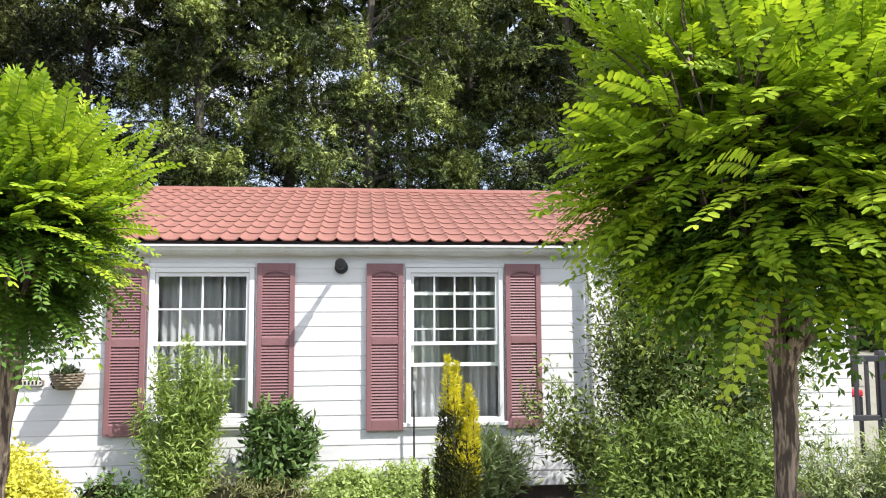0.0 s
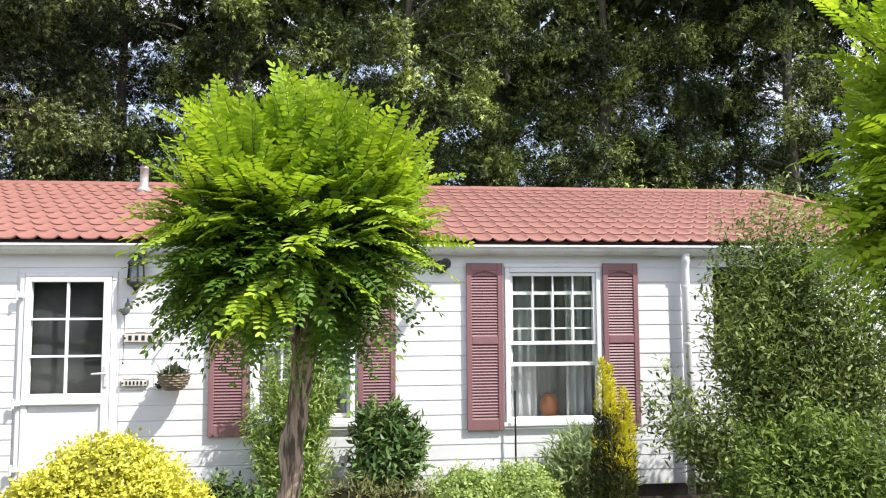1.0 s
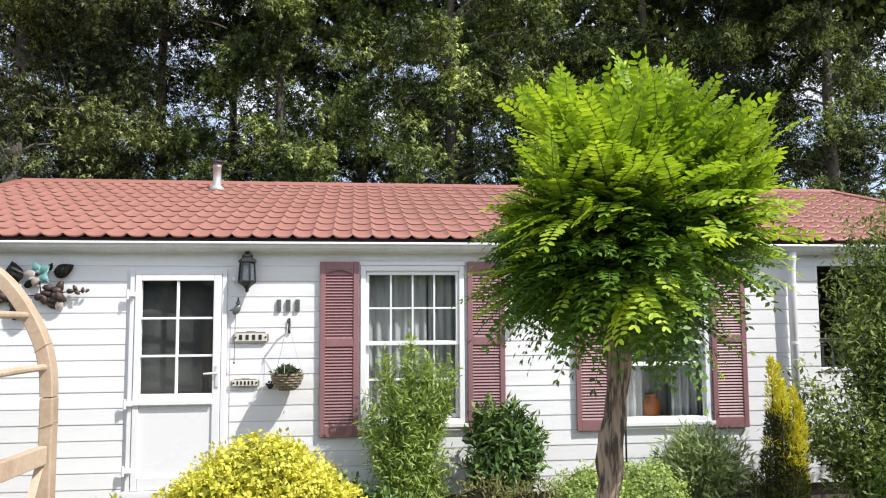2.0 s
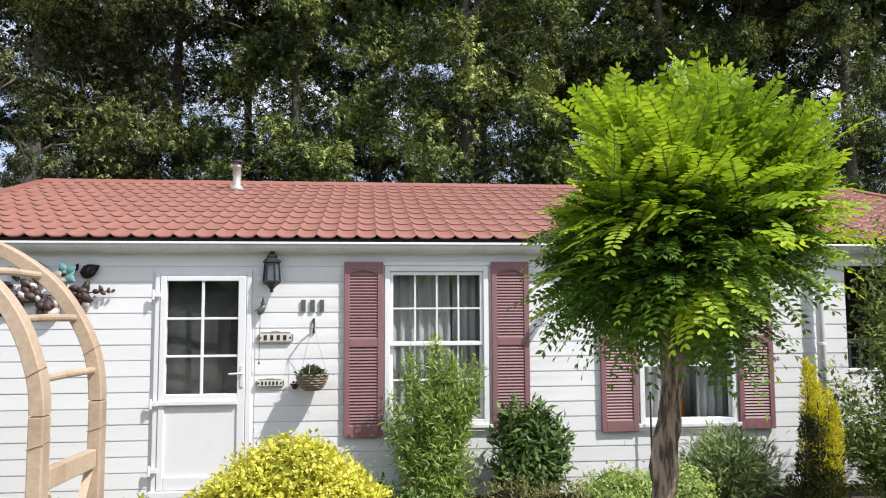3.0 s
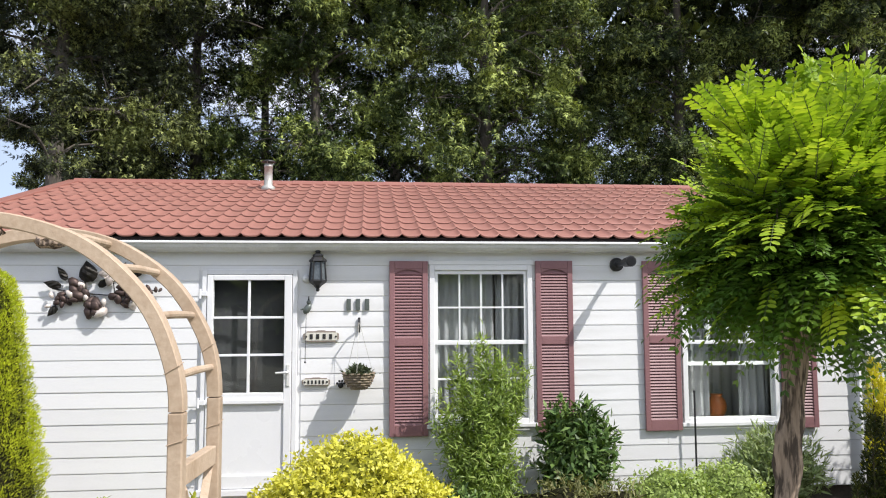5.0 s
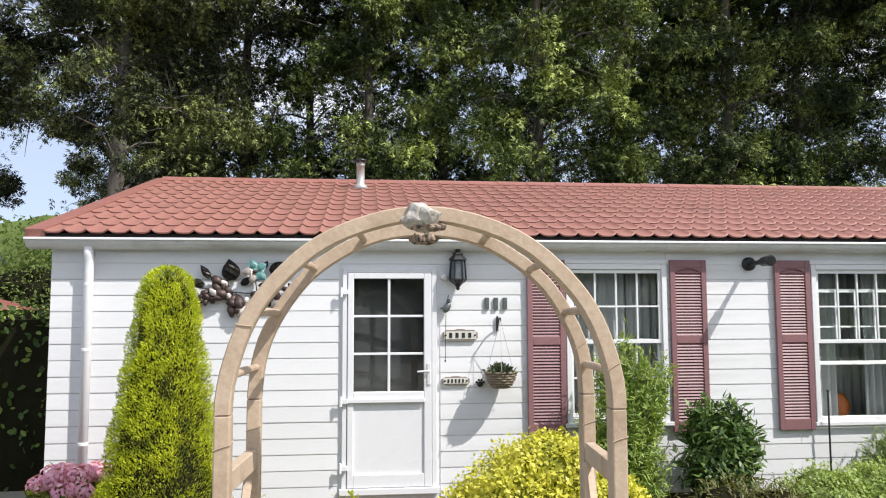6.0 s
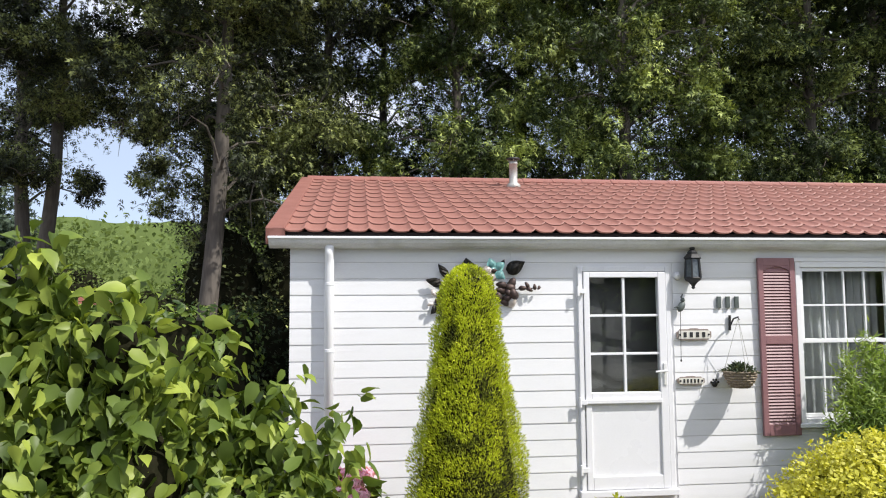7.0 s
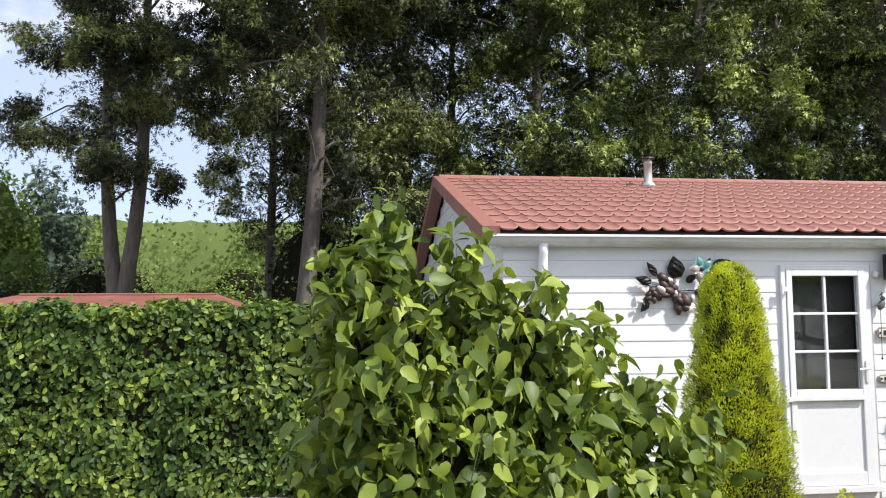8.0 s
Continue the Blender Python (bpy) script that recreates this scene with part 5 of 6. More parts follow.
shrub("laurel_bush", "compact dark glossy evergreen bush", "bush", (3.42, -0.42, 0.0), (((3.42, -0.42, 0.62), (0.38, 0.34, 0.48), 3), ((3.28, -0.42, 0.98), (0.14, 0.14, 0.20), 0.5), ((3.66, -0.40, 0.80), (0.16, 0.15, 0.24), 0.5), ((3.48, -0.5, 1.0), (0.13, 0.12, 0.16), 0.4)), 560, 11, LANCE_WIDE, 0.10, L_DARKBUSH, M_TWIG, 23, -0.6, 0.4, 0.1, 0.65, 0.7, 0.0, rim=0.4, wander=0.07)
shrub("pale_bush", "low spreading pale green bush", "bush", (4.25, -1.0, 0.0), (((4.05, -1.0, 0.25), (0.45, 0.4, 0.42), 1), ((4.55, -0.95, 0.24), (0.42, 0.38, 0.44), 1)), 1600, 12, BROAD, 0.036, L_PALEBUSH, M_GREENSTEM, 24, -0.1, 0.6, 0.0, 0.65, 1.2, 0.8, rim=0.72, core_mat=M_FARCORE)
shrub("silver_shrub", "low shrub with narrow grey-green leaves", "shrub", (5.32, -0.42, 0.0), (((5.32, -0.42, 0.42), (0.50, 0.36, 0.46), 1),), 640, 13, LANCE, 0.100, L_SILVER, M_GREENSTEM, 25, -0.2, 0.35, -0.1, 0.50, 0.8, 0.0, rim=0.3, wander=0.08)
shrub("heather_clump", "low straggling brown-green heather clump", "bush", (3.28, -1.15, 0.0), (((3.1, -1.15, 0.28), (0.36, 0.32, 0.38), 1), ((3.55, -1.1, 0.26), (0.34, 0.3, 0.34), 1)), 520, 10, LANCE, 0.07, L_BROWNGRASS, M_TWIG, 26, -0.2, 0.4, 0.0, 0.8, 0.6, 0.65)
shrub("low_shrub", "low green shrub at the wall's foot", "shrub", (2.05, -0.55, 0.0), (((1.95, -0.55, 0.25), (0.35, 0.3, 0.32), 1), ((2.3, -0.9, 0.2), (0.35, 0.3, 0.3), 1)), 300, 10, OVAL, 0.06, L_DARKBUSH, M_TWIG, 27, -0.2, 0.4, 0.1, 0.7, 0.7, 0.6)


def conifer(name, label, x, y, height, profile, n, size, leafmat, seed, shade_mat, tips, lumpy, freq):
    """A clipped conifer: a dark core and flat upright sprays over its turned outline; profile gives radius by height share."""
    rng = np.random.default_rng(seed)
    t = thing(name, label, "conifer", (x, y, 0))
    prof_h = np.array([p[0] for p in profile]) * height
    prof_r = np.array([p[1] for p in profile])
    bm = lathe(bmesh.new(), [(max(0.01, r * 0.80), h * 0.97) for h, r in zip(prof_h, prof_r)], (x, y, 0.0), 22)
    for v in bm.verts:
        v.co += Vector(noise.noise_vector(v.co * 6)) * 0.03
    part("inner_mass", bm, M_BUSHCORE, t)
    h = rng.uniform(0.02, 1, n) ** 0.85 * height
    r = np.interp(h, prof_h, prof_r)
    keep = rng.uniform(0, prof_r.max(), n) < r + 0.05
    h, r = h[keep], r[keep]
    m = len(h)
    a = rng.uniform(0, 2 * np.pi, m)
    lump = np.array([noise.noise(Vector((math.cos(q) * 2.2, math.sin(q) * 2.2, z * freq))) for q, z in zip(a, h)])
    rr = r * (rng.uniform(0.72, 1.0, m) + lumpy * lump)
    P = np.stack((x + rr * np.cos(a), y + rr * np.sin(a), h), 1)
    out = np.stack((np.cos(a), np.sin(a), np.zeros(m)), 1)
    D = unit(out * 0.85 + np.array((0, 0, 1.0)) + rng.normal(0, tips, (m, 3)))
    N = unit(out + np.array((0, 0, 0.25)) + rng.normal(0, 0.32, (m, 3)))
    S = rng.uniform(0.6, 1.3, m) * size
    # recessed and lower sprays take the dark colour, imitating self-shadow
    is_lit = (lump + 0.25 * (h / height - 0.5) + rng.normal(0, 0.14, m)) > -0.17
    leaves("foliage", SPRAY, P[is_lit], D[is_lit], N[is_lit], S[is_lit], leafmat, t)
    leaves("lower_foliage", SPRAY, P[~is_lit], D[~is_lit], N[~is_lit], S[~is_lit], shade_mat, t)
    return t


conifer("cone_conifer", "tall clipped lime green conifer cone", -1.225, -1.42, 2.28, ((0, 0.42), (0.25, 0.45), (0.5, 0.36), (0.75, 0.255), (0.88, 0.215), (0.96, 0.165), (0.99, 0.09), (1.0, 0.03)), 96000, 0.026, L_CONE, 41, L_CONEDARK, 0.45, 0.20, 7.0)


def golden_yew():
    """A fastigiate yew: a sheaf of upright shoots of uneven height, new growth yellow, the old wood below nearly black."""
    x, y = 4.80, -2.66
    rng = np.random.default_rng(42)
    t = thing("golden_yew", "ragged upright golden yew, dark towards its foot", "conifer", (x, y, 0))
    shoots = ((-0.045, 0.00, 1.64, 0.052), (0.015, 0.03, 1.60, 0.048), (-0.010, -0.05, 1.50, 0.052), (0.095, 0.00, 1.45, 0.046), (0.120, -0.03, 1.36, 0.042), (0.070, -0.06, 1.24, 0.050), (-0.085, -0.02, 1.28, 0.046),
              (0.130, 0.02, 1.12, 0.044), (-0.095, 0.03, 1.05, 0.044), (0.030, -0.08, 1.02, 0.050), (0.125, -0.04, 0.85, 0.044), (-0.095, -0.05, 0.78, 0.046), (-0.19, 0.00, 0.92, 0.026), (0.05, 0.07, 1.35, 0.050))
    P, D, N, S, H = [], [], [], [], []
    for k, (dx, dy, h, r) in enumerate(shoots):
        fx, fy = x + dx * 0.6, y + dy * 0.6
        part("stem", tube(bmesh.new(), ((fx, fy, 0.0), (x + dx * 0.8, y + dy * 0.8, h * 0.4), (x + dx, y + dy, h * 0.92)), (0.016, 0.010, 0.004), 6), M_TWIG, t)
        n = int(1500 * h)
        u = rng.uniform(0.08, 1.0, n)
        axis = np.stack((fx + (x + dx - fx) * np.minimum(1, u * 1.8), fy + (y + dy - fy) * np.minimum(1, u * 1.8), u * h), 1)
        rad = r * (0.95 - 0.10 * u) * np.clip((1.02 - u) * 6, 0.10, 1) * (1 + 0.45 * np.array([noise.noise(Vector((k * 3.1, q * h * 9, 0))) for q in u]))
        a = rng.uniform(0, 2 * np.pi, n)
        out = np.stack((np.cos(a), np.sin(a), np.zeros(n)), 1)
        P.append(axis + out * (rad * rng.uniform(0.35, 1.0, n))[:, None])
        D.append(unit(out * 0.7 + np.array((0, 0, 0.8)) + rng.normal(0, 0.35, (n, 3))))
        N.append(unit(out + rng.normal(0, 0.6, (n, 3))))
        S.append(rng.uniform(0.6, 1.3, n) * 0.032)
        H.append(u * h + 0.30 * dx)
    P, D, N, S, H = (np.concatenate(v) for v in (P, D, N, S, H))
    patch = np.array([noise.noise(Vector(p) * 6.0) for p in P])
    new_ = H + 0.45 * patch + rng.normal(0, 0.07, len(H)) > 1.16
    leaves("foliage", SPRAY, P[new_], D[new_], N[new_], S[new_], L_YEW, t, "yellow new growth")
    leaves("lower_foliage", SPRAY, P[~new_], D[~new_], N[~new_], S[~new_], L_YEWDARK, t, "blackish green old foliage")


golden_yew()

shrub("grey_green_shrub", "tall dense shrub with small grey-green leaves", "shrub", (6.85, -1.3, 0.0),
      (((6.85, -1.3, 1.40), (0.80, 0.50, 1.10), 4), ((6.40, -1.3, 1.95), (0.42, 0.36, 0.80), 1.5), ((7.2, -1.3, 2.25), (0.52, 0.38, 0.78), 2.0), ((6.72, -1.3, 2.5), (0.55, 0.38, 0.52), 1.5), ((6.45, -1.45, 0.70), (0.75, 0.45, 0.55), 1.3), ((7.6, -1.3, 1.2), (0.75, 0.50, 0.95), 1.7), ((7.85, -1.25, 2.0), (0.62, 0.42, 0.95), 1.9), ((6.88, -1.3, 2.62), (0.30, 0.28, 0.64), 0.5), ((5.68, -1.45, 1.08), (0.30, 0.25, 0.36), 0.5), ((6.10, -1.42, 0.98), (0.36, 0.30, 0.46), 0.8), ((5.70, -1.42, 1.42), (0.12, 0.10, 0.26), 0.10)),
      3400, 16, LANCE_WIDE, 0.066, L_OLIVE, M_TWIG, 51, -0.8, 0.3, 0.0, 0.7, 0.5, 0.0, rim=0.32, stem_share=0.05, wander=0.12, tumble=0.50)
shrub("yellow_green_shrub", "leafy yellow-green shrub under the locust tree", "shrub", (6.5, -2.15, 0.0), (((6.30, -2.15, 0.66), (0.52, 0.42, 0.55), 1), ((6.95, -2.2, 0.68), (0.50, 0.42, 0.55), 1), ((6.55, -2.2, 1.0), (0.30, 0.28, 0.32), 0.5)), 1400, 14, LANCE_WIDE, 0.062, L_WILLOW, M_GREENSTEM, 52, -0.4, 0.35, 0.1, 0.65, 0.6, 0.0, rim=0.4, wander=0.07)
shrub("corner_shrub", "low mixed green shrub at the house corner", "shrub", (8.7, -0.7, 0.0), (((8.6, -0.7, 0.40), (0.55, 0.4, 0.5), 1), ((9.3, -0.9, 0.5), (0.5, 0.4, 0.5), 1), ((10.0, -0.8, 0.45), (0.5, 0.4, 0.55), 1)), 620, 12, LANCE, 0.08, L_SILVER, M_GREENSTEM, 53, -0.3, 0.35, 0.1, 0.7, 0.5, 0.0, rim=0.3)


def hydrangea():
    base = (-2.12, -0.55, 0.0)
    t = shrub("hydrangea", "pink mophead hydrangea in bloom", "hydrangea", base, (((-2.12, -0.55, 0.32), (0.42, 0.34, 0.34), 1),), 160, 8, HEART, 0.10, L_LILAC, M_GREENSTEM, 61, -0.2, 0.4, 0.2, 0.8, 0.8, 0.6)
    rng = np.random.default_rng(62)
    for k in range(16):
        u = sphere_dirs(rng, 1, 0.05)[0]
        c = np.array((-2.12, -0.55, 0.34)) + u * np.array((0.37, 0.32, 0.33))
        n = 130
        q = sphere_dirs(rng, n, -0.5)
        r = rng.uniform(0.085, 0.115)
        P = c + q * r * np.array((1, 1, 0.8))
        D = unit(np.cross(q, rng.normal(0, 1, (n, 3))))
        leaves("flower_head", BROAD, P, D, q + rng.normal(0, 0.2, (n, 3)), rng.uniform(0.034, 0.050, n), L_PINK, t, "pink mophead flower")


hydrangea()
for k, (x, y, h) in enumerate(((-0.62, -0.62, 0.40), (0.06, -0.70, 0.42), (-0.30, -0.75, 0.36), (0.42, -0.95, 0.34))):
    shrub("low_sprig", "low yellow-green leafy plant by the door step", "plant", (x, y, 0.0), (((x, y, h * 0.5), (0.24, 0.2, h * 0.62), 1),), 70, 9, OVAL, 0.06, L_YELLOWSPRIG, M_GREENSTEM, 70 + k, -0.3, 0.3, 0.0, 0.6, 0.6, group="low plants by the door")

# big-leaved shrub near the path
shrub("lilac_bush", "large lilac bush with heart-shaped green leaves", "bush", (-3.5, -3.2, 0.0),
      (((-3.55, -3.25, 1.15), (0.62, 0.50, 0.90), 4), ((-3.78, -3.28, 1.86), (0.34, 0.32, 0.46), 1.6), ((-3.77, -3.32, 2.36), (0.12, 0.11, 0.17), 0.16), ((-3.98, -3.28, 2.10), (0.12, 0.12, 0.16), 0.12), ((-3.40, -3.25, 2.08), (0.18, 0.17, 0.30), 0.45),
       ((-3.05, -3.1, 1.15), (0.55, 0.45, 0.70), 2.2), ((-3.10, -3.2, 1.75), (0.30, 0.28, 0.44), 1.0), ((-2.50, -2.95, 0.85), (0.52, 0.42, 0.60), 2.2), ((-2.68, -2.92, 1.58), (0.18, 0.18, 0.48), 0.45), ((-2.35, -2.90, 1.25), (0.22, 0.20, 0.46), 0.55),
       ((-2.06, -2.86, 1.16), (0.15, 0.15, 0.54), 0.40), ((-3.98, -2.80, 0.85), (0.30, 0.30, 0.82), 1.0)),
      1400, 10, HEART, 0.100, L_LILAC, M_GREENSTEM, 81, -0.75, 0.58, 0.80, 0.75, 0.6, 0.46, rim=0.50, tumble=0.65, wander=0.09)


# ---- hedge ----
def hedge(label, x0, x1, y0, y1, h, n, seed, size, thin):
    rng = np.random.default_rng(seed)
    t = thing("hedge", label, "hedge", ((x0 + x1) / 2, (y0 + y1) / 2, 0))
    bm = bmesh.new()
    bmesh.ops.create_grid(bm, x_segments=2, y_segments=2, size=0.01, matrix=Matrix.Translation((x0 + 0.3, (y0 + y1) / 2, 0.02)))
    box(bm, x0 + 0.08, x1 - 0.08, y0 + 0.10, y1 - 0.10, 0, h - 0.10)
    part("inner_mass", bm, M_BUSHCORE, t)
    P, N = [], []
    L = x1 - x0
    areas = (L * h, L * (y1 - y0), h * (y1 - y0))
    for k, share in enumerate((areas[0], areas[1], areas[2])):
        m = int(n * share / sum(areas))
        u, v = rng.uniform(0, 1, m), rng.uniform(0, 1, m)
        dep = rng.uniform(-0.10, 0.02, m)
        if k == 0:
            p = np.stack((x0 + L * u, y0 - dep, h * v), 1)
            q = np.array((0, -1.0, 0.35))
        elif k == 1:
            p = np.stack((x0 + L * u, y0 + (y1 - y0) * v, h + dep + 0.03), 1)
            q = np.array((0, -0.2, 1.0))
        else:
            p = np.stack((x1 + dep, y0 + (y1 - y0) * u, h * v), 1)
            q = np.array((1.0, 0, 0.35))
        lump = np.array([noise.noise(Vector(c) * 2.2) + 0.6 * noise.noise(Vector(c) * 6.0) for c in p]) * 0.13
        p += q[None] * lump[:, None]
        # bare black core imitates the house's shadow; leaves also thin towards the far end
        luck = rng.random(m)
        keep = ((p[:, 0] < thin) & ((p[:, 0] > -9.4) | (luck < 0.3))) | (luck < 0.07)
        P.append(p[keep])
        N.append((np.repeat(q[None], m, 0) + rng.normal(0, 0.45, (m, 3)))[keep])
    P, N = np.concatenate(P), np.concatenate(N)
    D = unit(np.cross(N, rng.normal(0, 1, N.shape)) + np.array((0, 0, -0.5)))
    leaves("foliage", OVAL_WIDE, P, D, unit(N), rng.uniform(0.6, 1.25, len(P)) * size, L_HEDGE, t)


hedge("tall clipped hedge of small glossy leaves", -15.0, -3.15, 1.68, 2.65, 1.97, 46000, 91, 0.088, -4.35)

# ---- neighbours beyond the hedge ----
shed = thing("shed", "low timber outbuilding with a red roof beyond the hedge", "outbuilding", (-8.2, 6.2, 0))
part("wall", boxed(-9.9, -5.8, 5.3, 7.3, 0.0, 1.95), M_SHEDWALL, shed)
bm = bmesh.new()
pts = [bm.verts.new(p) for p in ((-10.1, 5.1, 2.0), (-5.6, 5.1, 2.0), (-5.6, 7.5, 2.0), (-10.1, 7.5, 2.0), (-9.3, 6.3, 2.25), (-6.2, 6.3, 2.25))]
for f in ((0, 1, 5, 4), (1, 2, 5), (2, 3, 4, 5), (3, 0, 4), (3, 2, 1, 0)):
    bm.faces.new([pts[i] for i in f])
part("roof", bm, M_SHEDROOF, shed, "faded red hipped roof")
part("ridge", boxed(-9.3, -6.2, 6.22, 6.38, 2.235, 2.27, 0.01), M_CAP, shed)

rail = thing("deck_railing", "dark painted timber railing beside the next plot", "railing", (11.3, 1.6, 0))
part("top_rail", boxed(9.7, 13.2, 1.56, 1.64, 1.30, 1.38, 0.008), M_DARKRAIL, rail)
part("bottom_rail", boxed(9.7, 13.2, 1.57, 1.63, 0.55, 0.62, 0.008), M_DARKRAIL, rail)
for k in range(24):
    part("baluster", boxed(9.75 + 0.15 * k, 9.79 + 0.15 * k, 1.58, 1.62, 0.62, 1.30), M_DARKRAIL, rail)
for k in range(4):
    part("post", boxed(9.66 + 1.16 * k, 9.75 + 1.16 * k, 1.555, 1.645, 0.0, 1.44, 0.006), M_DARKRAIL, rail)
lounger = thing("garden_chair", "red cushioned garden chair behind the railing", "chair", (10.6, 2.3, 0))
bm = boxed(-0.30, 0.30, -0.30, 0.32, 0.80, 0.90, 0.03)
bm.transform(Matrix.Translation((10.6, 2.3, 0)))
part("seat_cushion", bm, M_RED, lounger)
bm = boxed(-0.30, 0.30, -0.05, 0.05, 0.0, 0.55, 0.03)
bm.transform(Matrix.Translation((10.6, 2.62, 0.86)) @ Matrix.Rotation(-0.3, 4, "X"))
part("back_cushion", bm, M_RED, lounger)
for dx in (-0.27, 0.27):
    for dy in (-0.26, 0.26):
        part("leg", boxed(10.58 + dx, 10.62 + dx, 2.28 + dy, 2.32 + dy, 0.0, 0.80), M_DARKRAIL, lounger)


# ---- tall trees behind the house ----
def clump_leaves(rng, centres, radii, counts, size, coherent=0.7, rough=0.55):
    """Leaves over round clumps: they stand off the clump's outer half and face outwards and up."""
    P, D, N, S = [], [], [], []
    for c, r, n in zip(centres, radii, counts):
        q = sphere_dirs(rng, n)
        P.append(np.array(c) + q * (r * rng.uniform(0.25, 1.0, (n, 1)) ** 0.6) * np.array((1.0, 1.0, 0.8)))
        D.append(unit(q * 0.7 + rng.normal(0, 0.6, (n, 3)) + np.array((0, 0, -0.25))))
        N.append(unit(np.array((0.08, -0.10, 0.45)) + q * coherent + rng.normal(0, rough, (n, 3))))
        S.append(rng.uniform(0.6, 1.3, n) * size)
    return np.concatenate(P), np.concatenate(D), np.concatenate(N), np.concatenate(S)


def forest_tree(label, x, y, height, trunk_r, crown_low, spread, seed, density=1.0, twin=None, size=0.20, gaps=(), roof=16, bare=0.0, leafmat=None, lean=0.0):
    """A tall ash: leaning tapered trunk, limbs that carry drooping leaf masses, twigs, and an unseen upper crown that
    shades them.
    """
    rng = np.random.default_rng(seed)
    t = thing("tall_tree", label, "tree", (x, y, 0), "tall trees behind the house")
    tops = []
    for dx, dy in ([(0, 0)] if not twin else [(-twin, 0), (twin, 0.1)]):
        bm = bmesh.new()
        pts = []
        for i in range(12):
            q = i / 11
            pts.append(Vector((x + dx * min(1, max(0.06, (q * height * 0.92 - 1.7) / 2.8)) + 0.25 * noise.noise(Vector((seed, q * 3, dx))) * q * 2 + lean * min(height * 0.92 * q, 7.0), y + dy * q + 0.2 * noise.noise(Vector((q * 3, seed, dx))), height * 0.92 * q)))
        tube(bm, pts, [trunk_r * (1.25 - 1.1 * (i / 11)) for i in range(12)], 12)
        part("trunk", bm, M_GREYBARK, t, "", True)
        tops.append(pts)
    twigs = bmesh.new()
    centres, radii, counts = [], [], []
    n_limb = int(30 * spread / 2.4)

    def clear(p):
        return any(a < p.x < b and p.z < z for a, b, z in gaps)

    for k in range(n_limb):
        pts = tops[k % len(tops)]
        z = crown_low + ((9.2 if y < 11 else 10.3) - crown_low) * ((k + rng.random()) / n_limb)
        q = min(0.98, z / (height * 0.92))
        i = int(q * 11)
        a = pts[i].lerp(pts[min(11, i + 1)], q * 11 - i)
        ang = rng.uniform(0, 2 * math.pi)
        reach = spread * (0.35 + 0.65 * rng.random())
        e = a + Vector((math.cos(ang) * reach, math.sin(ang) * reach * 0.8, rng.uniform(-0.6, 0.8)))
        if clear(e):
            continue
        mid = a.lerp(e, 0.5) + Vector((0, 0, 0.35))
        w = 0.045 * trunk_r / 0.2
        limbs = bmesh.new()
        tube(limbs, (a, a.lerp(mid, 0.5) + Vector((0, 0, 0.1)), mid, mid.lerp(e, 0.55), e), (w, w * 0.8, w * 0.6, w * 0.4, w * 0.15), 5, False)
        # sparse inner leaves along the limb
        for s in range(4):
            f = 0.2 + 0.7 * (s + rng.random() * 0.9) / 4
            c = a.lerp(mid, min(1, f * 2)) if f < 0.5 else mid.lerp(e, min(1, f * 2 - 1))
            c = c + Vector(rng.normal(0, 0.30, 3))
            if clear(c):
                continue
            if c.z < bare and c.y < y + 0.3 and min(abs(c.x - p[i].x) for p in tops) < 0.55:
                continue
            r = rng.uniform(0.45, 0.95)
            centres.append(c), radii.append(r), counts.append(int(30 * density))
            for b in range(2):
                d = c + Vector(sphere_dirs(rng, 1)[0] * r * 0.9)
                tube(twigs, (c, c.lerp(d, 0.5) + Vector((0, 0, 0.04)), d), (0.014, 0.009, 0.004), 3, False)
        # a billow of smaller clumps at the limb's end
        big = rng.uniform(0.50, 1.0)
        for u in sphere_dirs(rng, int(11 * big + 2), -0.35):
            c = e + Vector(u * big * np.array((1.0, 0.9, 0.75)) * rng.uniform(0.55, 1.0))
            if clear(c):
                continue
            if c.z < bare and c.y < y + 0.3 and min(abs(c.x - p[i].x) for p in tops) < 0.5:
                continue
            r = rng.uniform(0.18, 0.33)
            centres.append(c), radii.append(r), counts.append(int(50 * density * r * r / 0.068))
        part("limb", limbs, M_GREYBARK, t)
    P, D, N, S = clump_leaves(rng, centres, radii, counts, size)
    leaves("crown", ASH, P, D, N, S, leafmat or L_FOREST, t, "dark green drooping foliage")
    # unseen upper crown, shifted sunwards, added to shade the leaves below
    hc = []
    for k in range(roof):
        a = rng.uniform(0, 2 * math.pi)
        rr = (spread + 0.4) * math.sqrt(rng.random())
        hc.append((x + 0.8 + rr * math.cos(a), y - 0.9 + rr * math.sin(a) * (1.0 if a > math.pi else 0.35), rng.uniform(10.2, height - 0.8 - 0.5 * rr)))
    P, D, N, S = clump_leaves(rng, hc, rng.uniform(0.8, 1.4, roof), [230] * roof, size * 1.6)
    leaves("shade_crown", BROAD, P, D, N, S, L_FOREST, t)
    tagged(part("twig_cluster", twigs, M_GREYBARK, t), kind="stuff")
    return t


DARK = "tall dark green broadleaf tree behind the house"
forest_tree("tall tree with a pale grey trunk beside the house", -5.08, 8.3, 15, 0.17, 3.6, 2.4, 101, 1.6, None, 0.17, ((-8.0, -6.0, 5.6), (-6.0, -5.15, 4.9)), 30, 6.2, leafmat=L_FORESTSHADE, lean=0.08)
forest_tree("tall tree with a forked pale grey trunk", -9.0, 10.5, 15, 0.16, 3.4, 2.6, 102, 2.0, 0.34, 0.155, ((-8.15, -6.0, 6.0), (-20, -9.5, 5.1), (-9.5, -8.15, 4.3)), 24, 4.6, leafmat=L_FORESTSHADE)
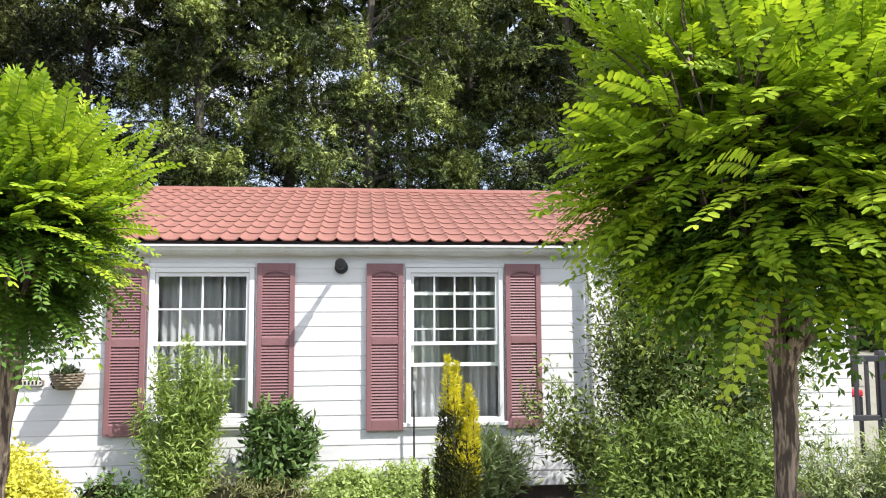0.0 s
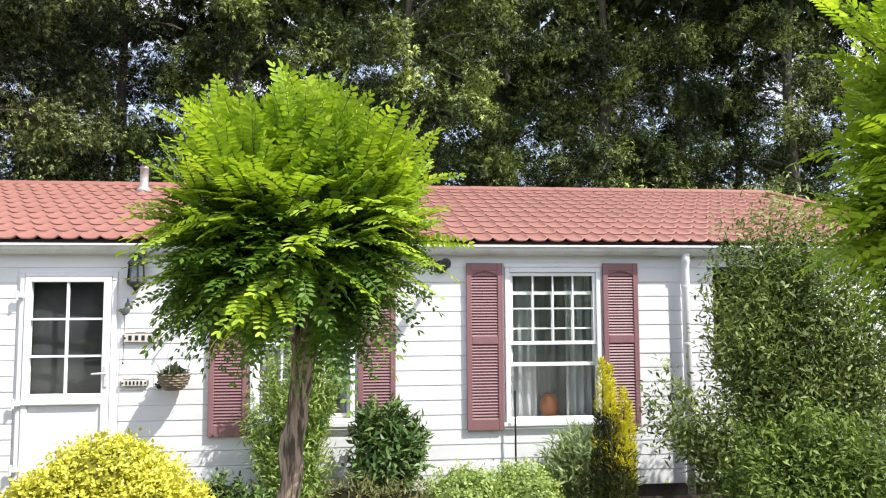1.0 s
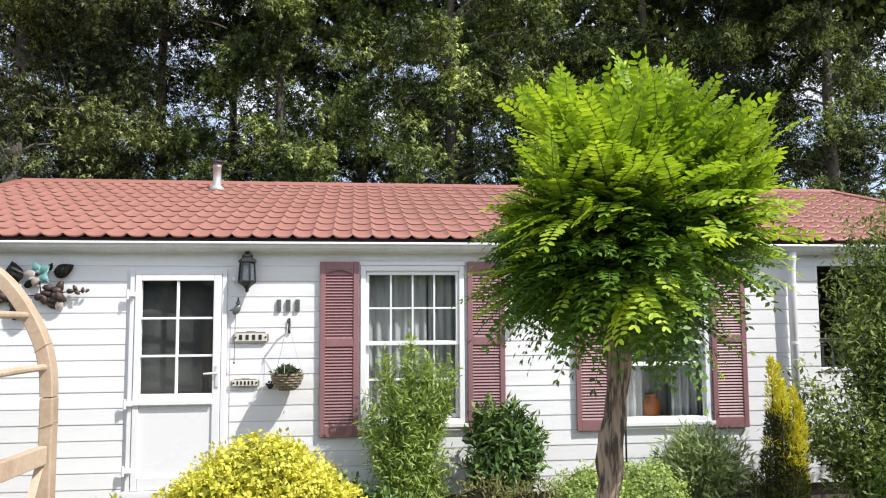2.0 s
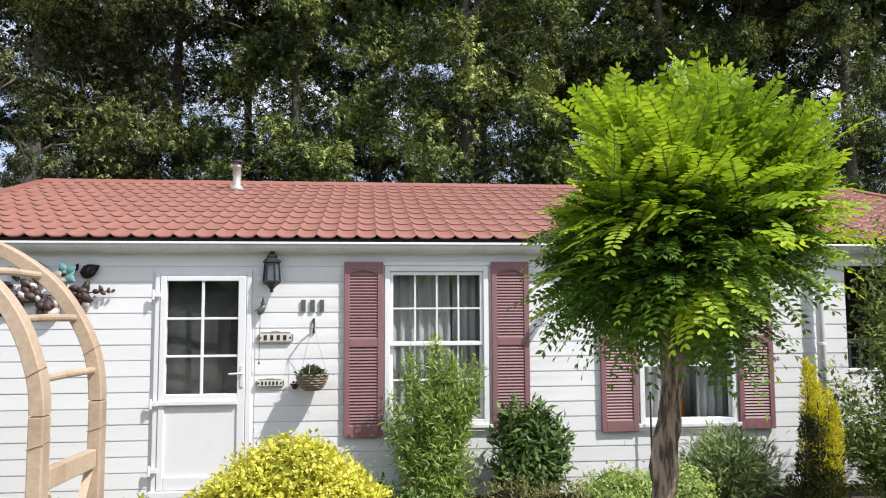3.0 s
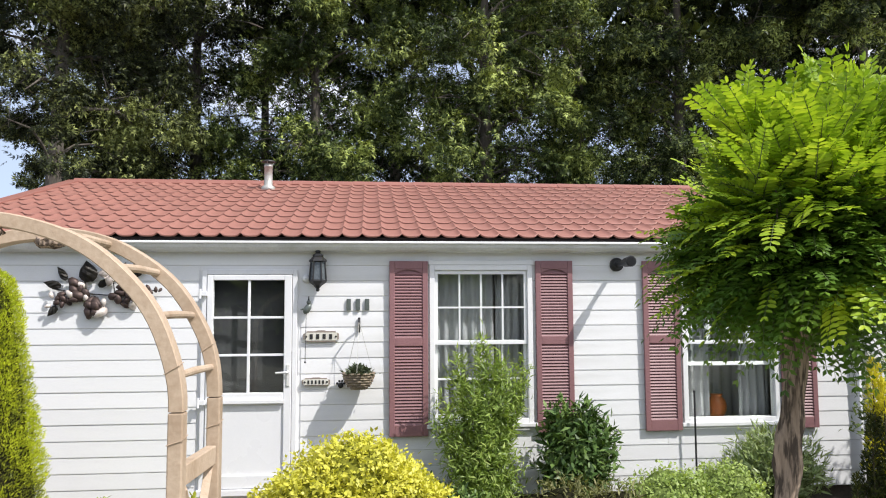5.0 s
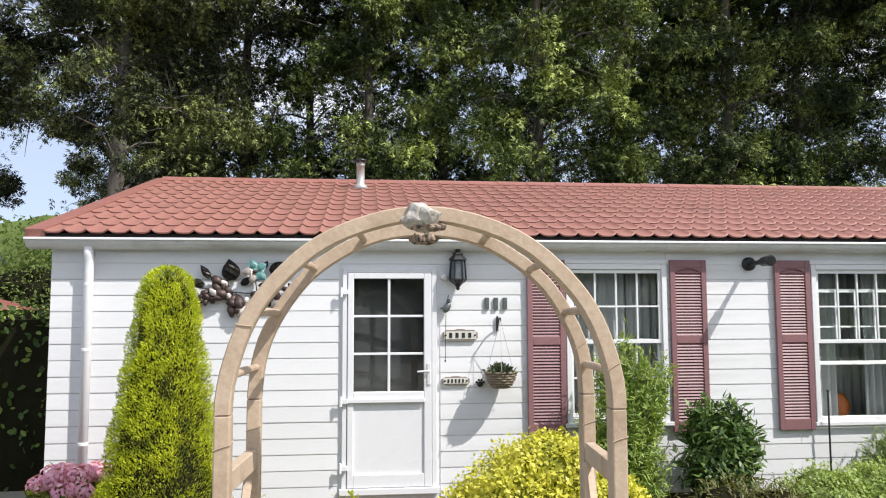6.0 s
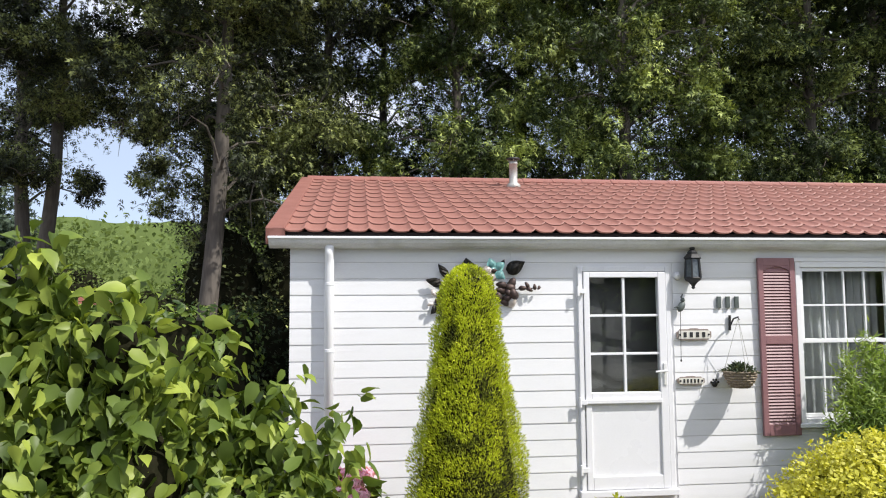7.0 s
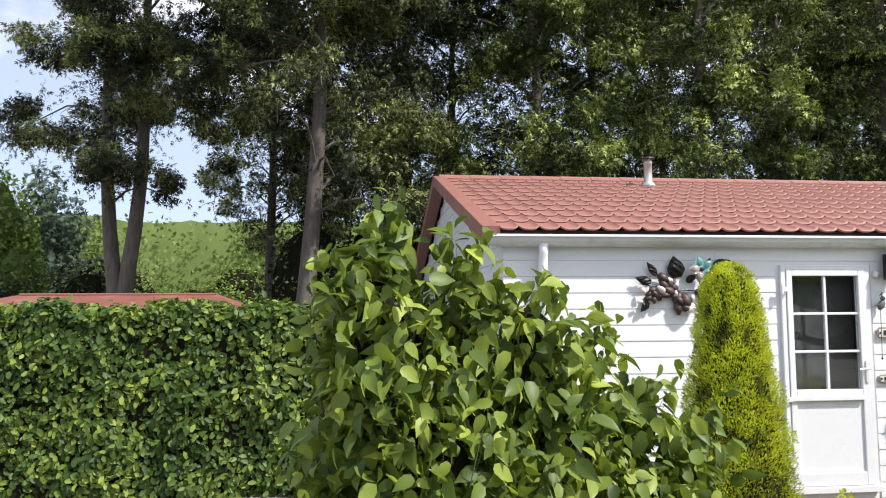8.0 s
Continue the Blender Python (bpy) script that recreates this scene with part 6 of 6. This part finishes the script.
forest_tree("tall shaded tree at the field's edge, its crown hanging low", -6.35, 15.3, 15, 0.14, 3.4, 2.3, 112, 1.1, None, 0.19, ((-20, -8.3, 7.4), (-8.3, -7.7, 5.0), (-7.7, -7.2, 4.2)), 12, leafmat=L_FORESTSHADE)
forest_tree(DARK, -2.7, 11.6, 15, 0.17, 2.6, 2.6, 103, 0.92, roof=7, leafmat=L_FORESTSHADE)
forest_tree(DARK, 0.2, 10.4, 14, 0.16, 2.9, 2.5, 104, 0.86, roof=4, leafmat=L_FORESTLIT)
forest_tree(DARK, 2.2, 12.2, 15, 0.17, 2.9, 2.6, 105, 0.80, roof=5, leafmat=L_FORESTLIT)
forest_tree(DARK, 4.3, 10.3, 15, 0.18, 3.0, 2.6, 106, 0.80, roof=5, leafmat=L_FORESTLIT)
forest_tree(DARK, 6.9, 11.4, 15, 0.18, 2.8, 2.6, 107, 0.80, roof=3, leafmat=L_FORESTLIT)
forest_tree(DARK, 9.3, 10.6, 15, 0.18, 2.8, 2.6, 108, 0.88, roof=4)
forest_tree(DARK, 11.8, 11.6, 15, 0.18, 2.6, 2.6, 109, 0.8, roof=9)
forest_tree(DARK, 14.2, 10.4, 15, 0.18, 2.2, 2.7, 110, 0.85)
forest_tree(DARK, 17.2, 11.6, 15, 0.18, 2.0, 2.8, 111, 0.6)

for k, (x, y) in enumerate(((-1.3, 13.6), (5.6, 15.8), (10.8, 15.0), (15.5, 15.6))):
    forest_tree("tall dark tree further back in the wood", x, y, 15, 0.15, 2.6, 2.5, 140 + k, 0.30, None, 0.24, (), 9)

# bushes under the trees
def understory(label, lobes, base, seed, material, size, twigs, n, core_mat=None):
    shrub("understory_bush", label, "bush", base, lobes, twigs, n, BROAD, size, material, M_TWIG, seed, -0.4, 0.5, 0.1, 0.7, 0.8, 0.74, "bushes under the tall trees", core_mat, rim=0.8, stem_share=0.03)


# leaf colour darkened to imitate deep shade under the trees
understory("shaded dark bush beside the house", (((-4.9, 10.2, 2.2), (1.15, 0.9, 2.2), 1), ((-3.3, 10.2, 2.4), (1.2, 0.8, 2.2), 1)), (-4.0, 9.7, 0.0), 121, L_FORESTSHADE, 0.12, 800, 10)
understory("shaded dark bush below the forked tree", (((-12.6, 12.4, 1.2), (2.1, 1.2, 1.7), 1), ((-10.3, 12.6, 1.5), (1.3, 0.9, 1.9), 0.7)), (-12.0, 12.0, 0.0), 122, L_FORESTSHADE, 0.14, 900, 10)
understory("sunlit round-headed green tree beyond the hedge", (((-13.7, 14.4, 4.1), (1.35, 1.2, 1.9), 1), ((-12.7, 14.2, 3.0), (0.7, 0.8, 1.1), 0.4), ((-15.2, 15.0, 3.4), (2.0, 1.5, 2.4), 0.8)), (-13.7, 14.5, 0.0), 123, L_WILLOW, 0.15, 1700, 10, M_FARCORE)
shrub("distant_pine", "distant grey-green pine in flat tiers beyond the field", "tree", (-15.0, 22.0, 0.0),
      (((-15.2, 22.0, 6.9), (0.75, 0.7, 0.55), 1), ((-14.9, 22.0, 6.1), (1.15, 0.9, 0.42), 1.4), ((-14.5, 22.0, 5.4), (1.5, 1.1, 0.36), 1.6), ((-15.2, 22.2, 4.7), (1.6, 1.1, 0.36), 1.6), ((-14.6, 22.0, 3.9), (1.8, 1.2, 0.40), 1.6)),
      270, 12, FAN, 0.20, L_PINE, M_GREYBARK, 126, -0.6, 0.6, 0.0, 0.8, 0.6, 0.0, stem_share=0.12, wander=0.25)
understory("low green bush along the house side", (((-4.4, 4.2, 1.1), (1.0, 0.9, 1.0), 1), ((-3.6, 5.8, 1.2), (0.8, 0.9, 1.1), 1)), (-4.0, 5.0, 0.0), 124, L_FOREST, 0.08, 800, 12)
understory("rounded pale green bush in the field", (((-10.5, 26, 1.6), (2.2, 1.5, 1.7), 1), ((-14.5, 28, 2.2), (2.5, 1.5, 2.4), 1), ((-7.2, 26.4, 1.4), (1.5, 1.2, 1.5), 0.8)), (-10.5, 26.5, 0.0), 125, L_FIELD, 0.17, 1300, 12)
understory("darker round bush standing in the field", (((-9.4, 29, 2.4), (1.5, 1.4, 2.1), 1), ((-11.2, 29.5, 1.8), (1.2, 1.2, 1.5), 0.6)), (-9.8, 29, 0.0), 127, L_WILLOW, 0.17, 700, 12)


def far_woods(name, label, y, x0, x1, h, seed, n, size, material):
    rng = np.random.default_rng(seed)
    centres, radii, counts = [], [], []
    x = x0
    while x < x1:
        r = rng.uniform(0.16, 0.34) * h
        for z in np.arange(0.3 * r, h * 0.93 - r, r * 0.8):
            centres.append((x + rng.normal(0, 0.4 * r), y + rng.normal(0, r), z + rng.normal(0, 0.15 * r))), radii.append(r), counts.append(n)
        centres.append((x, y, h * 0.93 - r * rng.uniform(0.75, 1.1))), radii.append(r), counts.append(n)
        x += r * 1.1
    P, D, N, S = clump_leaves(rng, centres, radii, counts, size)
    co, f = leaf_arrays(BROAD, P, D, N, S)
    # a closed rolling bank of shrubs within the outer leaves
    nx, nz = 160, 8
    depth = 1 if y > 0 else -1
    bank = []
    for i in range(nx):
        xx = x0 + (x1 - x0) * i / (nx - 1)
        top = h * (0.90 + 0.07 * noise.noise(Vector((xx * 0.16, seed, 0))) + 0.03 * noise.noise(Vector((xx * 0.7, seed, 3))))
        for k in range(nz):
            q = k / (nz - 1)
            bank.append((xx, y + depth * (1.0 + 2.5 * q * q) + 0.8 * noise.noise(Vector((xx * 0.5, q * 4, seed))), top * q))
    bf = [(i * nz + k, (i + 1) * nz + k, (i + 1) * nz + k + 1, i * nz + k + 1) for i in range(nx - 1) for k in range(nz - 1)]
    f = np.concatenate((f, np.array(bf) + len(co)))
    ob = link_mesh(name, array_mesh(name, np.concatenate((co, np.array(bank))), f), material, None)
    tagged(ob, label, "woodland", kind="stuff")


far_woods("far_woods", "distant pale green woodland beyond the field", 62, -75, 55, 11.6, 131, 110, 0.50, L_FARWOOD)
# unseen row behind the camera, added to darken reflections in the panes
far_woods("rear_trees", "added dark green trees behind the viewer, darkening window reflections", -26, -35, 45, 6.0, 132, 36, 1.2, L_FOREST)
far_woods("side_trees", "dark green trees closing the plot's far side", 30, 18, 45, 9.0, 133, 50, 0.8, L_FOREST)


# ---- boards of the front wall ----
def boards():
    pitch, rows = BOARD, 16
    spans_all = [(WX0 - 0.013, WX1 + 0.013)]
    prof = ((0.0, 0.002), (-0.0065, 0.001), (-0.0100, 0.004), (-0.0110, 0.010), (-0.0060, pitch - 0.004), (-0.0045, pitch), (0.0, pitch))
    cache = {}
    rng = random.Random(77)
    for k in range(rows):
        z = WZ0 + k * pitch
        top = min(z + pitch, 2.543)
        cuts = [(a - 0.035 if i == 0 else a - 0.005, b + 0.035 if i == 0 else b + 0.005) for i, (a, b, z0, z1) in enumerate(OPEN) if z < z1 + 0.02 and top > z0 - 0.03]
        x = spans_all[0][0]
        segs = []
        for a, b in cuts:
            segs.append((x, a))
            x = b
        segs.append((x, spans_all[0][1]))
        for a, b in segs:
            cutset = [a]
            if b - a > 4.2:
                cutset.append(a + (b - a) * (0.42 if k % 2 else 0.58))
            cutset.append(b)
            for u, v in zip(cutset, cutset[1:]):
                h = top - z
                key = (round(u, 3), round(v, 3), round(h, 3))
                if key not in cache:
                    bm = bmesh.new()
                    s = h / pitch
                    A = [bm.verts.new((u + 0.001, p, q * s)) for p, q in prof]
                    B = [bm.verts.new((v - 0.001, p, q * s)) for p, q in prof]
                    bm.faces.new(A), bm.faces.new(B[::-1])
                    for i in range(len(prof)):
                        j = (i + 1) % len(prof)
                        bm.faces.new((A[i], B[i], B[j], A[j]))
                    bmesh.ops.recalc_face_normals(bm, faces=bm.faces)
                    me = bpy.data.meshes.new("board")
                    bm.to_mesh(me)
                    bm.free()
                    me.materials.append(M_SIDING)
                    cache[key] = me
                o = new("board", cache[key])
                o.parent = wall_front
                o.location = (0, -0.0005 - 0.001 * rng.random(), z + 0.0008 * rng.uniform(-1, 1))


boards()


# ---- roof tiles ----
def tiles():
    cols, rows = 66, 11
    x0, x1 = RX0 + 0.06, RX1 - 0.06
    W, Ln = (x1 - x0) / cols, SLOPE_LEN / rows
    # one pressed tile: a broad shallow pan, a narrow roll at its side, and a rounded lower lip
    us = (0.0, 0.07, 0.15, 0.25, 0.40, 0.58, 0.75, 0.88, 0.95, 1.0)
    nx = len(us) - 1
    roll = (1.0, 0.72, 0.34, 0.10, 0.0, 0.0, 0.06, 0.30, 0.70, 1.0)
    shape, faces = [], []
    for v, lift, scallop in ((0.085, -0.010, 1.0), (0.0, 0.006, 1.0), (0.14, 0.008, 0.5), (0.55, 0.003, 0.0), (1.06, -0.003, 0.0)):
        for u, hump in zip(us, roll):
            shape.append((u * W, (v - 0.085 * (1 - hump) * scallop) * Ln, 0.024 * hump + lift))
    for j in range(4):
        for i in range(nx):
            a = j * (nx + 1) + i
            faces.append((a, a + 1, a + nx + 2, a + nx + 1))
    shape, faces = np.array(shape), np.array(faces)
    me = array_mesh("tile", shape, faces)
    me.materials.append(M_TILE)
    me.polygons.foreach_set("use_smooth", [i >= nx for i in range(len(me.polygons))])
    cs, sn = math.cos(SLOPE), math.sin(SLOPE)
    rest_co, rest_f = [], []
    for r in range(rows):
        y, z = EAVE_Y - 0.03 + r * Ln * cs, EAVE_Z + 0.012 + r * Ln * sn
        for c in range(cols):
            x = x0 + c * W
            if r < 4:
                o = new("tile", me)
                o.parent = roof
                o.location, o.rotation_euler = (x, y, z), (SLOPE, 0, 0)
            else:
                q = shape.copy()
                q[:, 1], q[:, 2] = shape[:, 1] * cs - shape[:, 2] * sn, shape[:, 1] * sn + shape[:, 2] * cs
                rest_f.append(faces + len(rest_co) * len(shape))
                rest_co.append(q + np.array((x, y, z)))
    ob = link_mesh("upper_tiles", array_mesh("upper_tiles", np.concatenate(rest_co), np.concatenate(rest_f)), M_TILE, roof)
    ob.data.polygons.foreach_set("use_smooth", [i % len(faces) >= nx for i in range(len(ob.data.polygons))])
    tagged(ob, kind="stuff")


tiles()
